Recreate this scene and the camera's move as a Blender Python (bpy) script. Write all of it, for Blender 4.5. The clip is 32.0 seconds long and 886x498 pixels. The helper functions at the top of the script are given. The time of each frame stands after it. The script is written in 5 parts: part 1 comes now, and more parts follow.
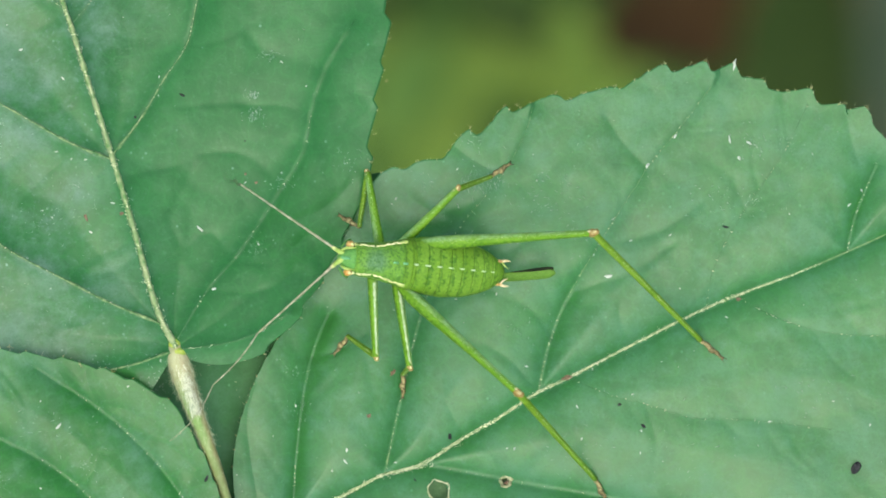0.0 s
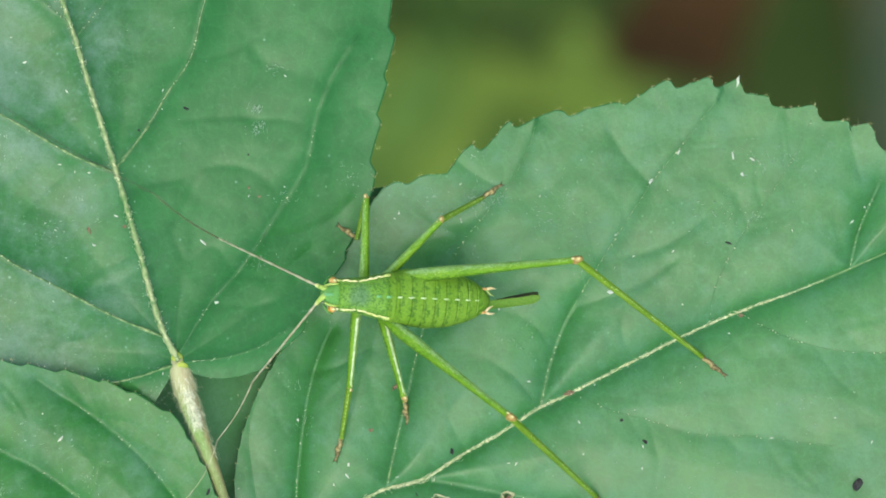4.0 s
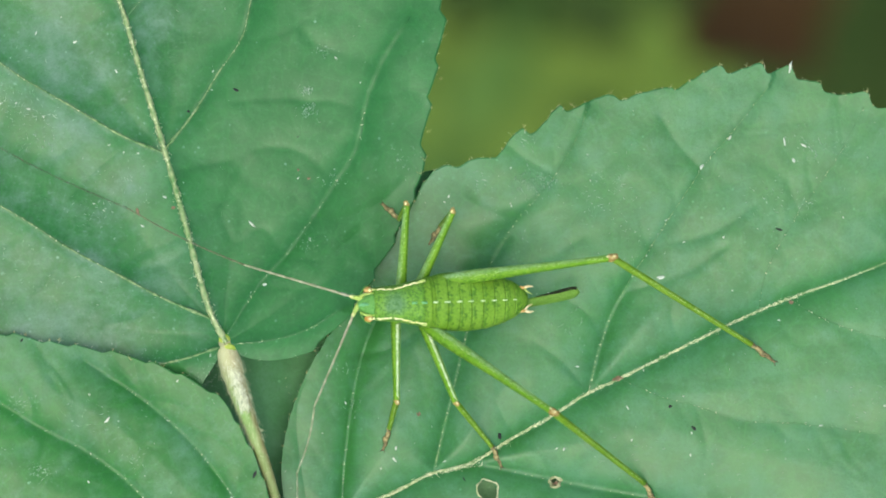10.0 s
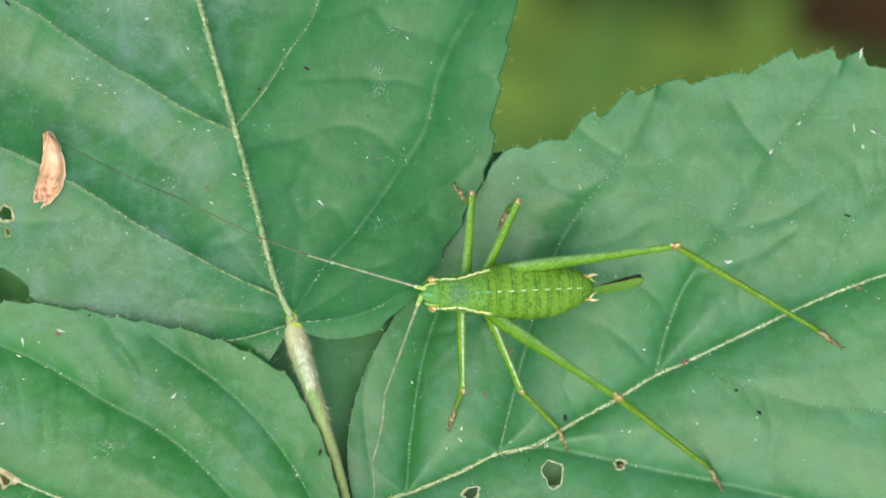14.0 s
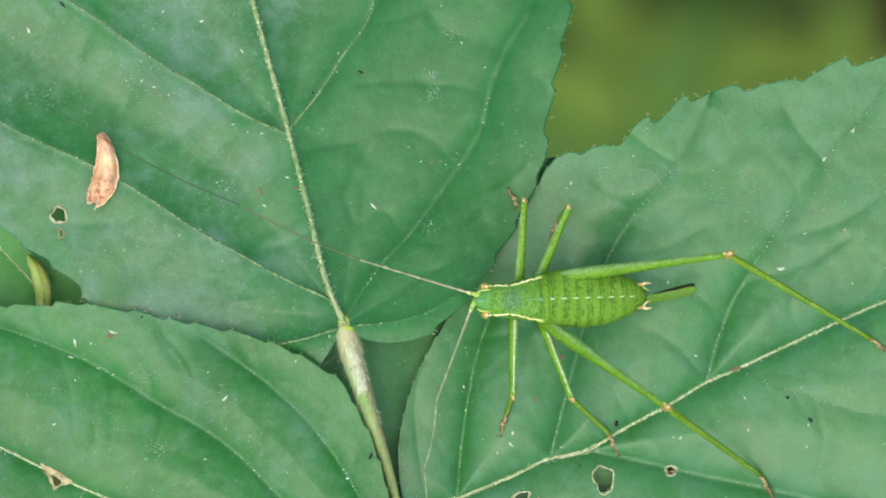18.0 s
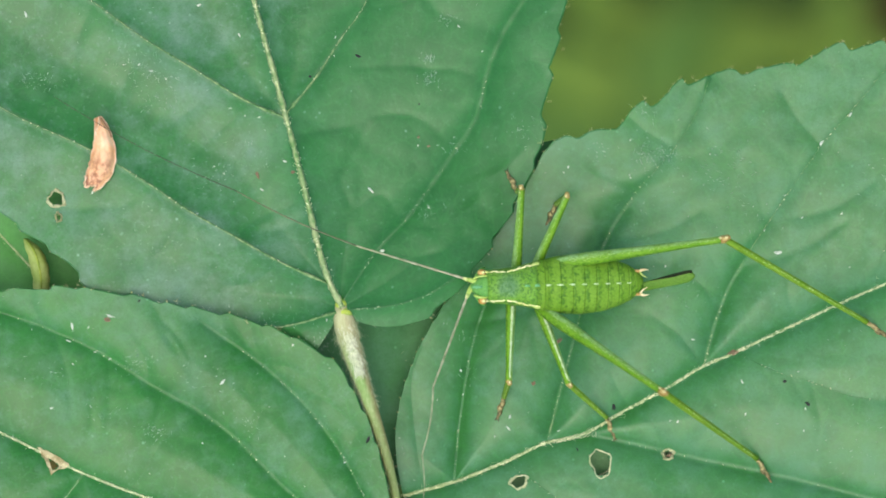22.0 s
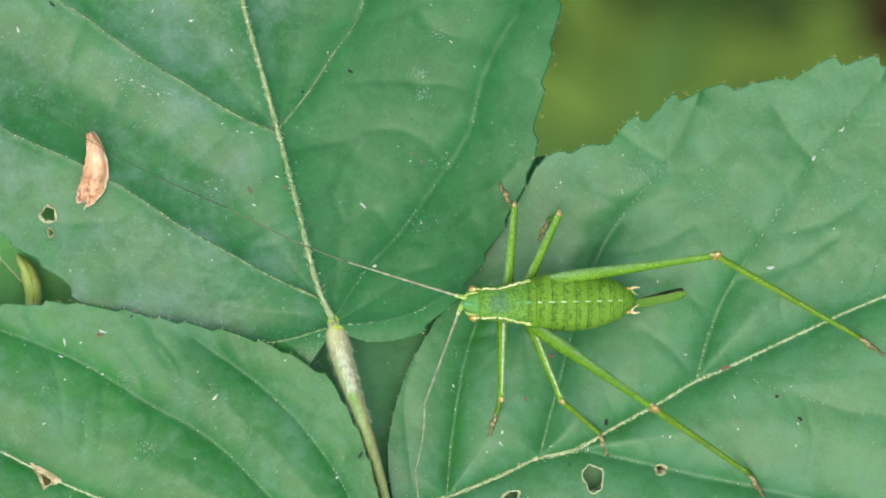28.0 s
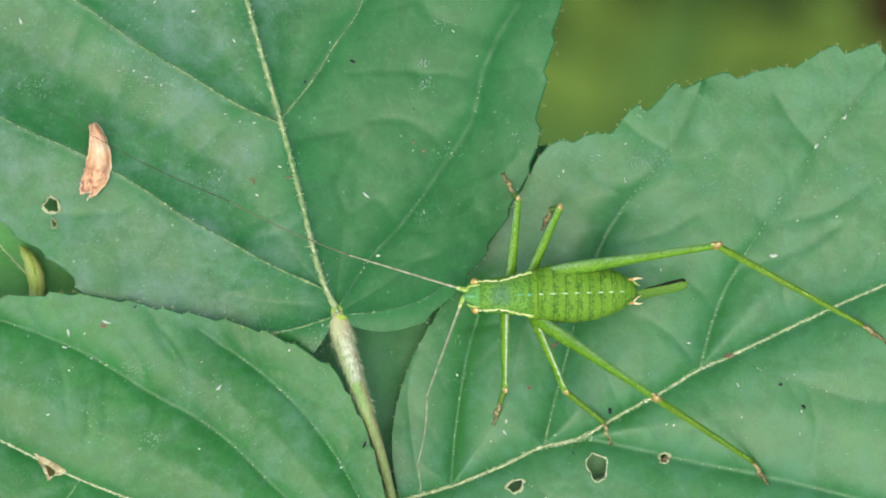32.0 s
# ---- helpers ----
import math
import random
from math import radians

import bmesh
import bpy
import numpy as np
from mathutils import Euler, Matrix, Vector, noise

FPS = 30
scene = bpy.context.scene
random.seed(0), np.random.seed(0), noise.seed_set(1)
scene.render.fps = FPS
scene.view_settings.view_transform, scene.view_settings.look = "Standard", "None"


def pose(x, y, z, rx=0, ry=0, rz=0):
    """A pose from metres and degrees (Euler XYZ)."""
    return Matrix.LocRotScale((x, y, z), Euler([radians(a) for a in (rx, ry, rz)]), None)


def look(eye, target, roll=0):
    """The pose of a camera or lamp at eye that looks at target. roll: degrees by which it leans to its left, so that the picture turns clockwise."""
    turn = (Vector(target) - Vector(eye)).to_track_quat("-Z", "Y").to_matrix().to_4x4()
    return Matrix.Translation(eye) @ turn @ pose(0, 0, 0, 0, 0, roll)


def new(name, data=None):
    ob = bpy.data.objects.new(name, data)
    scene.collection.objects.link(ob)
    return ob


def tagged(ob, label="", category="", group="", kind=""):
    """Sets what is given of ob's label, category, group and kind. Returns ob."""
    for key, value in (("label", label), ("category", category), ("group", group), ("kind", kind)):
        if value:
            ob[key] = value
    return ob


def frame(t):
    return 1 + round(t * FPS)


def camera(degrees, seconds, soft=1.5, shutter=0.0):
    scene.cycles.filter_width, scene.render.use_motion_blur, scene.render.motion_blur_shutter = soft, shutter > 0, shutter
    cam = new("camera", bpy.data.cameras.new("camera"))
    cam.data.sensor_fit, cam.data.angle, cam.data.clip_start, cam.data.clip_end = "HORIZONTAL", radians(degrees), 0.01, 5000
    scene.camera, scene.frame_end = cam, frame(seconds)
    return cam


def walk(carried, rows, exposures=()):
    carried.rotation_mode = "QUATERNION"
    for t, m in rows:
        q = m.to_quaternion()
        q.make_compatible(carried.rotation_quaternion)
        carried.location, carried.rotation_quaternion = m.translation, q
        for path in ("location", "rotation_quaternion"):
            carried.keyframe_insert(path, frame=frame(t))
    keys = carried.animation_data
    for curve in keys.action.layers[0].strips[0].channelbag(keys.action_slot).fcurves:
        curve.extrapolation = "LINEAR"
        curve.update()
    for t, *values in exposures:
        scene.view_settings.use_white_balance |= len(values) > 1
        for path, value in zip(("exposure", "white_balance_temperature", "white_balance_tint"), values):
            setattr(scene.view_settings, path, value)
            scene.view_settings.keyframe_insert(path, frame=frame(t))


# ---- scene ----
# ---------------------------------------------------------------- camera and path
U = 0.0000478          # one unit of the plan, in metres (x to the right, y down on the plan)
MM = 0.001


def plan(x, y, z=0.0):
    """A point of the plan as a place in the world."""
    return Vector(((x - 784) * U, (441 - y) * U, z))


cam = camera(8, 32.0, soft=1.8)
cam.data.dof.use_dof = True
cam.data.dof.focus_distance = 0.5345
cam.data.dof.aperture_fstop = 30.0
# seconds; millimetres; degrees
PATH = [
    (0, -11.77, 0.40, 535.8, 0.187, -2.724, -2.053),
    (0.5, -11.73, 0.37, 535.7, 0.312, -2.715, -1.897),
    (1, -12.23, 0.40, 535.3, 0.348, -2.834, -1.985),
    (1.5, -11.94, 0.32, 536.1, 0.248, -2.762, -1.654),
    (2, -11.90, 0.33, 535.6, 0.280, -2.755, -1.683),
    (2.5, -11.43, 0.32, 536.2, 0.283, -2.643, -1.703),
    (4.5, -11.59, 0.35, 535.9, 0.316, -2.683, -1.763),
    (5, -11.13, 0.31, 536.1, 0.278, -2.575, -1.672),
    (5.5, -10.24, 0.27, 536.2, 0.333, -2.370, -1.579),
    (6, -9.87, 0.23, 535.8, 0.410, -2.286, -1.387),
    (6.5, -9.25, 0.22, 535.8, 0.380, -2.141, -1.408),
    (7, -9.15, 0.20, 536.0, 0.415, -2.119, -1.350),
    (7.5, -9.05, 0.21, 536.0, 0.444, -2.095, -1.433),
    (8, -8.91, 0.21, 536.1, 0.436, -2.062, -1.412),
    (8.5, -8.66, 0.20, 535.5, 0.340, -2.005, -1.366),
    (9, -8.34, 0.17, 534.8, 0.256, -1.934, -1.256),
    (9.5, -8.44, 0.19, 534.1, 0.190, -1.962, -1.343),
    (10, -8.00, 0.16, 534.4, 0.155, -1.857, -1.247),
    (10.5, -7.29, 0.16, 536.0, 0.136, -1.688, -1.273),
    (11, -5.73, 0.08, 535.2, 0.182, -1.327, -0.827),
    (11.5, -5.43, 0.07, 534.7, 0.102, -1.258, -0.817),
    (12, -5.21, 0.06, 535.5, 0.036, -1.205, -0.728),
    (12.5, -4.72, 0.06, 535.1, 0.001, -1.094, -0.695),
    (13, -3.41, 0.03, 534.9, 0.017, -0.791, -0.446),
    (13.5, -3.25, 0.03, 535.3, 0.002, -0.753, -0.511),
    (14, -3.06, 0.02, 535.5, -0.031, -0.709, -0.436),
    (14.5, -3.17, 0.02, 535.3, -0.021, -0.734, -0.466),
    (16.5, -3.13, 0.02, 535.2, -0.025, -0.726, -0.446),
    (17, -2.60, 0.02, 535.5, -0.053, -0.600, -0.386),
    (17.5, -1.94, 0.01, 535.4, -0.032, -0.450, -0.360),
    (18, 0.75, -0.00, 535.8, 0.008, 0.174, 0.031),
    (18.5, 0.05, -0.00, 535.5, -0.009, 0.013, -0.002),
    (19, -0.17, 0.00, 535.8, -0.028, -0.039, -0.081),
    (19.5, 0.17, 0.00, 535.7, -0.072, 0.039, 0.003),
    (20, 0.06, 0.00, 536.0, -0.056, 0.013, -0.014),
    (20.5, -0.06, 0.00, 535.6, -0.066, -0.014, -0.023),
    (21, 0.18, 0.00, 536.0, -0.103, 0.042, -0.044),
    (21.5, 0.47, 0.00, 535.8, -0.097, 0.108, 0.046),
    (22, 0.55, 0.00, 535.9, -0.138, 0.128, 0.027),
    (22.5, 0.76, -0.00, 535.8, -0.209, 0.175, 0.102),
    (23, -0.54, 0.00, 536.6, -0.125, -0.124, -0.005),
    (23.5, -0.75, 0.00, 536.6, -0.108, -0.173, -0.040),
    (24, -0.68, 0.00, 536.4, -0.083, -0.156, -0.099),
    (24.5, -0.43, -0.00, 536.2, -0.084, -0.098, -0.093),
    (25, -0.18, 0.00, 535.9, -0.114, -0.042, -0.075),
    (25.5, -0.27, 0.00, 536.0, -0.048, -0.062, -0.012),
    (27.5, 0.18, -0.00, 535.8, -0.034, 0.042, -0.064),
    (28, 0.00, -0.00, 535.9, 0.000, 0.000, 0.000),
    (28.5, -0.00, 0.00, 535.8, -0.035, -0.000, -0.036),
    (29, 0.16, 0.00, 536.0, -0.074, 0.037, 0.002),
    (29.5, 0.21, 0.00, 536.0, -0.061, 0.050, -0.013),
    (30, 0.47, 0.00, 536.2, -0.066, 0.108, 0.037),
    (30.5, 0.50, -0.00, 536.1, -0.092, 0.115, -0.016),
    (31, 0.46, -0.00, 536.1, -0.101, 0.107, -0.166),
    (31.5, 0.63, -0.00, 536.5, -0.097, 0.147, -0.071),
    (32, 0.23, -0.00, 536.2, -0.096, 0.053, -0.233),
]
walk(cam, [(t, pose(x * MM, y * MM, z * MM, rx, ry, rz)) for t, x, y, z, rx, ry, rz in PATH],
     exposures=[(0, 1.11), (10, 1.10), (18, 1.03), (32, 1.03)])

# ---------------------------------------------------------------- world and light
world = bpy.data.worlds.new("sky")
scene.world = world
world.use_nodes = True
sky = world.node_tree.nodes.new("ShaderNodeTexSky")
sky.sky_type, sky.sun_disc = "NISHITA", False
sky.sun_elevation, sky.sun_rotation = radians(74), radians(210)
sky.dust_density, sky.ozone_density = 3.2, 1.0
back = world.node_tree.nodes["Background"]
back.inputs["Strength"].default_value = 0.15
world.node_tree.links.new(sky.outputs[0], back.inputs["Color"])
sun = new("sun", bpy.data.lights.new("sun", "SUN"))
sun.data.energy, sun.data.angle, sun.data.color = 0.85, radians(80), (1.0, 0.97, 0.90)
sun.matrix_world = look((0, 0, 0), (0.14, 0.24, -1.0))

# ---------------------------------------------------------------- materials


def node(nt, kind, **given):
    n = nt.nodes.new(kind)
    for key, value in given.items():
        n.inputs[key].default_value = value
    return n


def blend(nt, factor, a, b):
    """Mixes two colours (sockets or values) by a socket."""
    m = nt.nodes.new("ShaderNodeMix")
    m.data_type = "RGBA"
    nt.links.new(factor, m.inputs[0])
    for socket, value in ((m.inputs[6], a), (m.inputs[7], b)):
        if isinstance(value, tuple):
            socket.default_value = (*value, 1)
        else:
            nt.links.new(value, socket)
    return m.outputs[2]


def ramp(nt, source, low, high, to_low=0.0, to_high=1.0):
    r = node(nt, "ShaderNodeMapRange", **{"From Min": low, "From Max": high, "To Min": to_low, "To Max": to_high})
    nt.links.new(source, r.inputs["Value"])
    return r.outputs["Result"]


def noisy(nt, coords, scale, detail=3.0, rough=0.6):
    n = node(nt, "ShaderNodeTexNoise", Scale=scale, Detail=detail, Roughness=rough)
    nt.links.new(coords, n.inputs["Vector"])
    return n.outputs["Fac"]


def start(name):
    m = bpy.data.materials.new(name)
    m.use_nodes = True
    nt = m.node_tree
    return m, nt, nt.nodes["Principled BSDF"], nt.nodes.new("ShaderNodeTexCoord").outputs["Object"]


def relief(nt, bsdf, height, strength, distance):
    b = node(nt, "ShaderNodeBump", Strength=strength, Distance=distance)
    nt.links.new(height, b.inputs["Height"])
    nt.links.new(b.outputs["Normal"], bsdf.inputs["Normal"])


def plain(name, a, b, scale, rough=0.5, fine=6.0, bump=0.00004, spec=0.3):
    """Two colours mixed by coarse and fine grain, with a fine relief."""
    m, nt, bsdf, co = start(name)
    coarse = noisy(nt, co, scale)
    grain = noisy(nt, co, scale * fine)
    c = blend(nt, ramp(nt, coarse, 0.35, 0.65), a, b)
    c2 = blend(nt, ramp(nt, grain, 0.4, 0.75, 0.0, 0.5), c, tuple(v * 0.6 for v in a))
    nt.links.new(c2, bsdf.inputs["Base Color"])
    nt.links.new(ramp(nt, grain, 0.3, 0.7, rough - 0.08, rough + 0.1), bsdf.inputs["Roughness"])
    bsdf.inputs["Specular IOR Level"].default_value = spec
    if bump:
        relief(nt, bsdf, grain, 0.6, bump)
    return m


def leaf_material(name, dark, light, sheen, rough=0.37, scale=1.0, gloss=0.27, sheen_span=None, cloud=0.36):
    """Leathery leaf: blotches of two greens, a net of fine veins, sky sheen painted on in pale patches."""
    m, nt, bsdf, co = start(name)
    broad = noisy(nt, co, 70 * scale, 2)
    mid = noisy(nt, co, 420 * scale, 4)
    fine = noisy(nt, co, 2600 * scale, 3)
    c = blend(nt, ramp(nt, broad, 0.3, 0.7), dark, light)
    c = blend(nt, ramp(nt, mid, 0.45, 0.8, 0.0, 0.55), c, tuple(v * 0.72 for v in dark))
    warp = nt.nodes.new("ShaderNodeVectorMath")
    warp.operation = "MULTIPLY_ADD"
    wn = node(nt, "ShaderNodeTexNoise", Scale=500 * scale, Detail=2.0)
    nt.links.new(co, wn.inputs["Vector"])
    nt.links.new(wn.outputs["Color"], warp.inputs[0])
    warp.inputs[1].default_value = (0.0012 / scale,) * 3
    nt.links.new(co, warp.inputs[2])
    net = node(nt, "ShaderNodeTexVoronoi", Scale=620 * scale)
    net.feature = "DISTANCE_TO_EDGE"
    nt.links.new(warp.outputs[0], net.inputs["Vector"])
    line = ramp(nt, net.outputs["Distance"], 0.0, 0.07, 1.0, 0.0)
    c = blend(nt, ramp(nt, line, 0.0, 1.0, 0.0, 0.16), c, tuple(v * 1.5 for v in light))
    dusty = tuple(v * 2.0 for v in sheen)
    # pale colour in patches stands in for sky reflected on the blade
    sheen_noise = noisy(nt, co, 190 * scale, 5, 0.7)
    sheen_mask = ramp(nt, sheen_noise, 0.46, 0.72, 0.0, 0.58)
    if sheen_span:
        # the sheen in the colour fades and turns greener beyond the midrib
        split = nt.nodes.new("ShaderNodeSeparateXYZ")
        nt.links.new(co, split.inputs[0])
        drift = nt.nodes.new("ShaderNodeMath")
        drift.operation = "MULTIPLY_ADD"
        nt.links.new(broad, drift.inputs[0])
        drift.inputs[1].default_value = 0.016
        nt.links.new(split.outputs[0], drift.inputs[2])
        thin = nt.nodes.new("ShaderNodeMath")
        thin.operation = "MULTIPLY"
        nt.links.new(sheen_mask, thin.inputs[0])
        nt.links.new(ramp(nt, drift.outputs[0], sheen_span[0] + 0.008, sheen_span[1] + 0.008, 1.15, 0.22), thin.inputs[1])
        sheen_mask = thin.outputs[0]
        bare = ramp(nt, drift.outputs[0], sheen_span[0] + 0.008, sheen_span[1] + 0.008)
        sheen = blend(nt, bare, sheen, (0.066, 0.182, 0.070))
    c = blend(nt, sheen_mask, c, sheen)
    mottle = noisy(nt, co, 640 * scale, 4, 0.65)
    c = blend(nt, ramp(nt, mottle, 0.52, 0.72, 0.0, cloud), c, sheen)
    c = blend(nt, ramp(nt, mottle, 0.30, 0.44, 0.30, 0.0), c, tuple(v * 0.8 for v in dark))
    c = blend(nt, ramp(nt, fine, 0.58, 0.72, 0.0, 0.34), c, sheen)
    dust = node(nt, "ShaderNodeTexVoronoi", Scale=1150 * scale)
    nt.links.new(co, dust.inputs["Vector"])
    grains = nt.nodes.new("ShaderNodeMath")
    grains.operation = "MULTIPLY"
    nt.links.new(ramp(nt, dust.outputs["Distance"], 0.10, 0.17, 1.0, 0.0), grains.inputs[0])
    nt.links.new(ramp(nt, noisy(nt, co, 330 * scale, 3), 0.55, 0.70, 0.0, 0.42), grains.inputs[1])
    c = blend(nt, grains.outputs[0], c, dusty)
    tiny = noisy(nt, co, 6500 * scale, 2)
    c = blend(nt, ramp(nt, tiny, 0.52, 0.72, 0.0, 0.35), c, tuple(v * 0.62 for v in dark))
    nt.links.new(c, bsdf.inputs["Base Color"])
    nt.links.new(ramp(nt, sheen_noise, 0.35, 0.7, rough - 0.06, rough + 0.12), bsdf.inputs["Roughness"])
    bsdf.inputs["Specular IOR Level"].default_value = gloss
    height = nt.nodes.new("ShaderNodeMath")
    height.operation = "MULTIPLY_ADD"
    nt.links.new(net.outputs["Distance"], height.inputs[0])
    height.inputs[1].default_value = 1.2
    nt.links.new(fine, height.inputs[2])
    relief(nt, bsdf, height.outputs[0], 0.28, 0.00006 / scale)
    return m


LEAF_A = leaf_material("leaf_deep", (0.012, 0.102, 0.015), (0.023, 0.138, 0.026), (0.126, 0.220, 0.152), gloss=0.36, sheen_span=(-0.017, -0.007), cloud=0.16)
LEAF_C = leaf_material("leaf_folded", (0.014, 0.108, 0.013), (0.025, 0.150, 0.022), (0.084, 0.194, 0.104), gloss=0.30)
LEAF_B = leaf_material("leaf_mid", (0.021, 0.119, 0.022), (0.033, 0.155, 0.031), (0.068, 0.194, 0.091), gloss=0.37, cloud=0.38)
LEAF_LOW = leaf_material("leaf_low", (0.030, 0.140, 0.034), (0.042, 0.165, 0.046), (0.075, 0.19, 0.09), 0.6)
# greens raised to make up for the deep shade under the upper leaflets
LEAF_GAP = leaf_material("leaf_gap", (0.062, 0.250, 0.046), (0.080, 0.280, 0.058), (0.11, 0.28, 0.10), 0.6)
LEAF_PALE = leaf_material("leaf_pale", (0.095, 0.240, 0.085), (0.120, 0.290, 0.110), (0.15, 0.30, 0.15), 0.6)
YOUNG_ROLL = plain("young_roll", (0.30, 0.42, 0.09), (0.44, 0.52, 0.17), 600, 0.6)
VEIN = plain("vein", (0.10, 0.22, 0.06), (0.34, 0.40, 0.18), 1700, 0.75, 4.0, 0.00012)
VEIN_SIDE = plain("vein_side", (0.030, 0.125, 0.026), (0.23, 0.33, 0.13), 1900, 0.7, 3.0)
VEIN_FINE = plain("vein_fine", (0.026, 0.122, 0.028), (0.085, 0.20, 0.075), 1100, 0.7, 3.0)


def stalk_skin(name):
    """Leaf stalk: cream where it is felted, then green, with a brown flush on one flank and lengthwise streaks."""
    m, nt, bsdf, co = start(name)
    split = nt.nodes.new("ShaderNodeSeparateXYZ")
    nt.links.new(co, split.inputs[0])
    # how far to one side of the stalk's line, which leans by about one in three
    side = nt.nodes.new("ShaderNodeMath")
    side.operation = "MULTIPLY_ADD"
    nt.links.new(split.outputs[1], side.inputs[0])
    side.inputs[1].default_value = 0.335
    nt.links.new(split.outputs[0], side.inputs[2])
    stretch = nt.nodes.new("ShaderNodeMapping")
    stretch.inputs["Rotation"].default_value = (0, 0, radians(-18))
    stretch.inputs["Scale"].default_value = (1.0, 0.16, 1.0)
    nt.links.new(co, stretch.inputs["Vector"])
    streaks = noisy(nt, stretch.outputs["Vector"], 4200, 3)
    mottle = noisy(nt, co, 900, 3)
    c = blend(nt, ramp(nt, mottle, 0.35, 0.65), (0.15, 0.27, 0.065), (0.24, 0.35, 0.12))
    wander = nt.nodes.new("ShaderNodeMath")
    wander.operation = "MULTIPLY_ADD"
    nt.links.new(mottle, wander.inputs[0])
    wander.inputs[1].default_value = 0.0006
    nt.links.new(side.outputs[0], wander.inputs[2])
    c = blend(nt, ramp(nt, wander.outputs[0], -0.01122, -0.0109, 0.0, 0.7), c, (0.25, 0.185, 0.085))
    c = blend(nt, ramp(nt, split.outputs[1], -0.0112, -0.0080, 0.0, 0.75), c, (0.42, 0.39, 0.21))
    c = blend(nt, ramp(nt, streaks, 0.50, 0.68, 0.0, 0.40), c, (0.44, 0.48, 0.25))
    c = blend(nt, ramp(nt, streaks, 0.36, 0.46, 0.5, 0.0), c, (0.11, 0.15, 0.045))
    c = blend(nt, ramp(nt, split.outputs[1], -0.0165, -0.0125, 0.5, 0.0), c, (0.17, 0.18, 0.065))
    nt.links.new(c, bsdf.inputs["Base Color"])
    bsdf.inputs["Roughness"].default_value = 0.65
    bsdf.inputs["Specular IOR Level"].default_value = 0.2
    relief(nt, bsdf, streaks, 0.5, 0.00008)
    return m


STEM = stalk_skin("stem_skin")
FELT = plain("tan_hair", (0.44, 0.50, 0.26), (0.64, 0.68, 0.40), 800, 0.6, bump=0)
HAIR_CREAM = plain("cream_hair", (0.76, 0.82, 0.54), (0.90, 0.93, 0.72), 1500, 0.6, bump=0)
STEM_YELLOW = plain("stem_yellow", (0.16, 0.30, 0.025), (0.38, 0.46, 0.06), 500, 0.6)
HAIR = plain("pale_hair", (0.78, 0.78, 0.44), (0.88, 0.88, 0.56), 800, 0.6, bump=0)
SPECK = plain("pale_speck", (0.32, 0.40, 0.28), (0.64, 0.67, 0.54), 900, 0.6, bump=0)
SCUFF = plain("scuff", (0.13, 0.27, 0.14), (0.40, 0.52, 0.38), 900, 0.7, bump=0)
FROND = plain("amber_speck", (0.13, 0.085, 0.042), (0.25, 0.18, 0.10), 2500, 0.6, bump=0)
FRASS = plain("frass", (0.012, 0.014, 0.012), (0.03, 0.03, 0.026), 1500, 0.7)
TIP = plain("tooth_tip", (0.20, 0.20, 0.06), (0.42, 0.44, 0.20), 2500, 0.6, bump=0)
TAN = plain("dry_flesh", (0.24, 0.20, 0.08), (0.54, 0.48, 0.26), 1500, 0.7)
RIM = plain("dry_rim", (0.20, 0.22, 0.09), (0.40, 0.42, 0.22), 900, 0.7)
HOLE_RIM = plain("pale_dry_rim", (0.26, 0.31, 0.13), (0.48, 0.50, 0.28), 1400, 0.7)
HUSK_DARK = plain("dry_husk_dark", (0.13, 0.062, 0.024), (0.30, 0.16, 0.07), 400, 0.6)
HUSK_EDGE = plain("dry_husk_edge", (0.46, 0.26, 0.12), (0.78, 0.60, 0.40), 900, 0.5)


def husk_skin(name):
    """Dry scale: cream in the middle, orange-brown at the tip, mottled brown towards the torn end, with fine ribs along it."""
    m, nt, bsdf, co = start(name)
    split = nt.nodes.new("ShaderNodeSeparateXYZ")
    nt.links.new(co, split.inputs[0])
    mottle = noisy(nt, co, 1300, 4, 0.65)
    c = blend(nt, ramp(nt, noisy(nt, co, 500, 3), 0.35, 0.65), (0.70, 0.34, 0.14), (0.88, 0.58, 0.33))
    wander = nt.nodes.new("ShaderNodeMath")
    wander.operation = "MULTIPLY_ADD"
    nt.links.new(mottle, wander.inputs[0])
    wander.inputs[1].default_value = 0.0022
    nt.links.new(split.outputs[1], wander.inputs[2])
    c = blend(nt, ramp(nt, wander.outputs[0], 0.0022, 0.0040, 0.0, 0.75), c, (0.50, 0.20, 0.07))
    stain = blend(nt, ramp(nt, mottle, 0.42, 0.58), (0.22, 0.08, 0.03), (0.66, 0.36, 0.17))
    c = blend(nt, ramp(nt, wander.outputs[0], -0.0002, 0.0016, 0.95, 0.0), c, stain)
    stretch = nt.nodes.new("ShaderNodeMapping")
    stretch.inputs["Scale"].default_value = (1.0, 0.15, 1.0)
    nt.links.new(co, stretch.inputs["Vector"])
    ribs = noisy(nt, stretch.outputs["Vector"], 3500, 3)
    c = blend(nt, ramp(nt, ribs, 0.58, 0.78, 0.0, 0.2), c, (0.44, 0.20, 0.09))
    nt.links.new(c, bsdf.inputs["Base Color"])
    bsdf.inputs["Roughness"].default_value = 0.42
    bsdf.inputs["Specular IOR Level"].default_value = 0.5
    relief(nt, bsdf, ribs, 0.6, 0.00010)
    return m


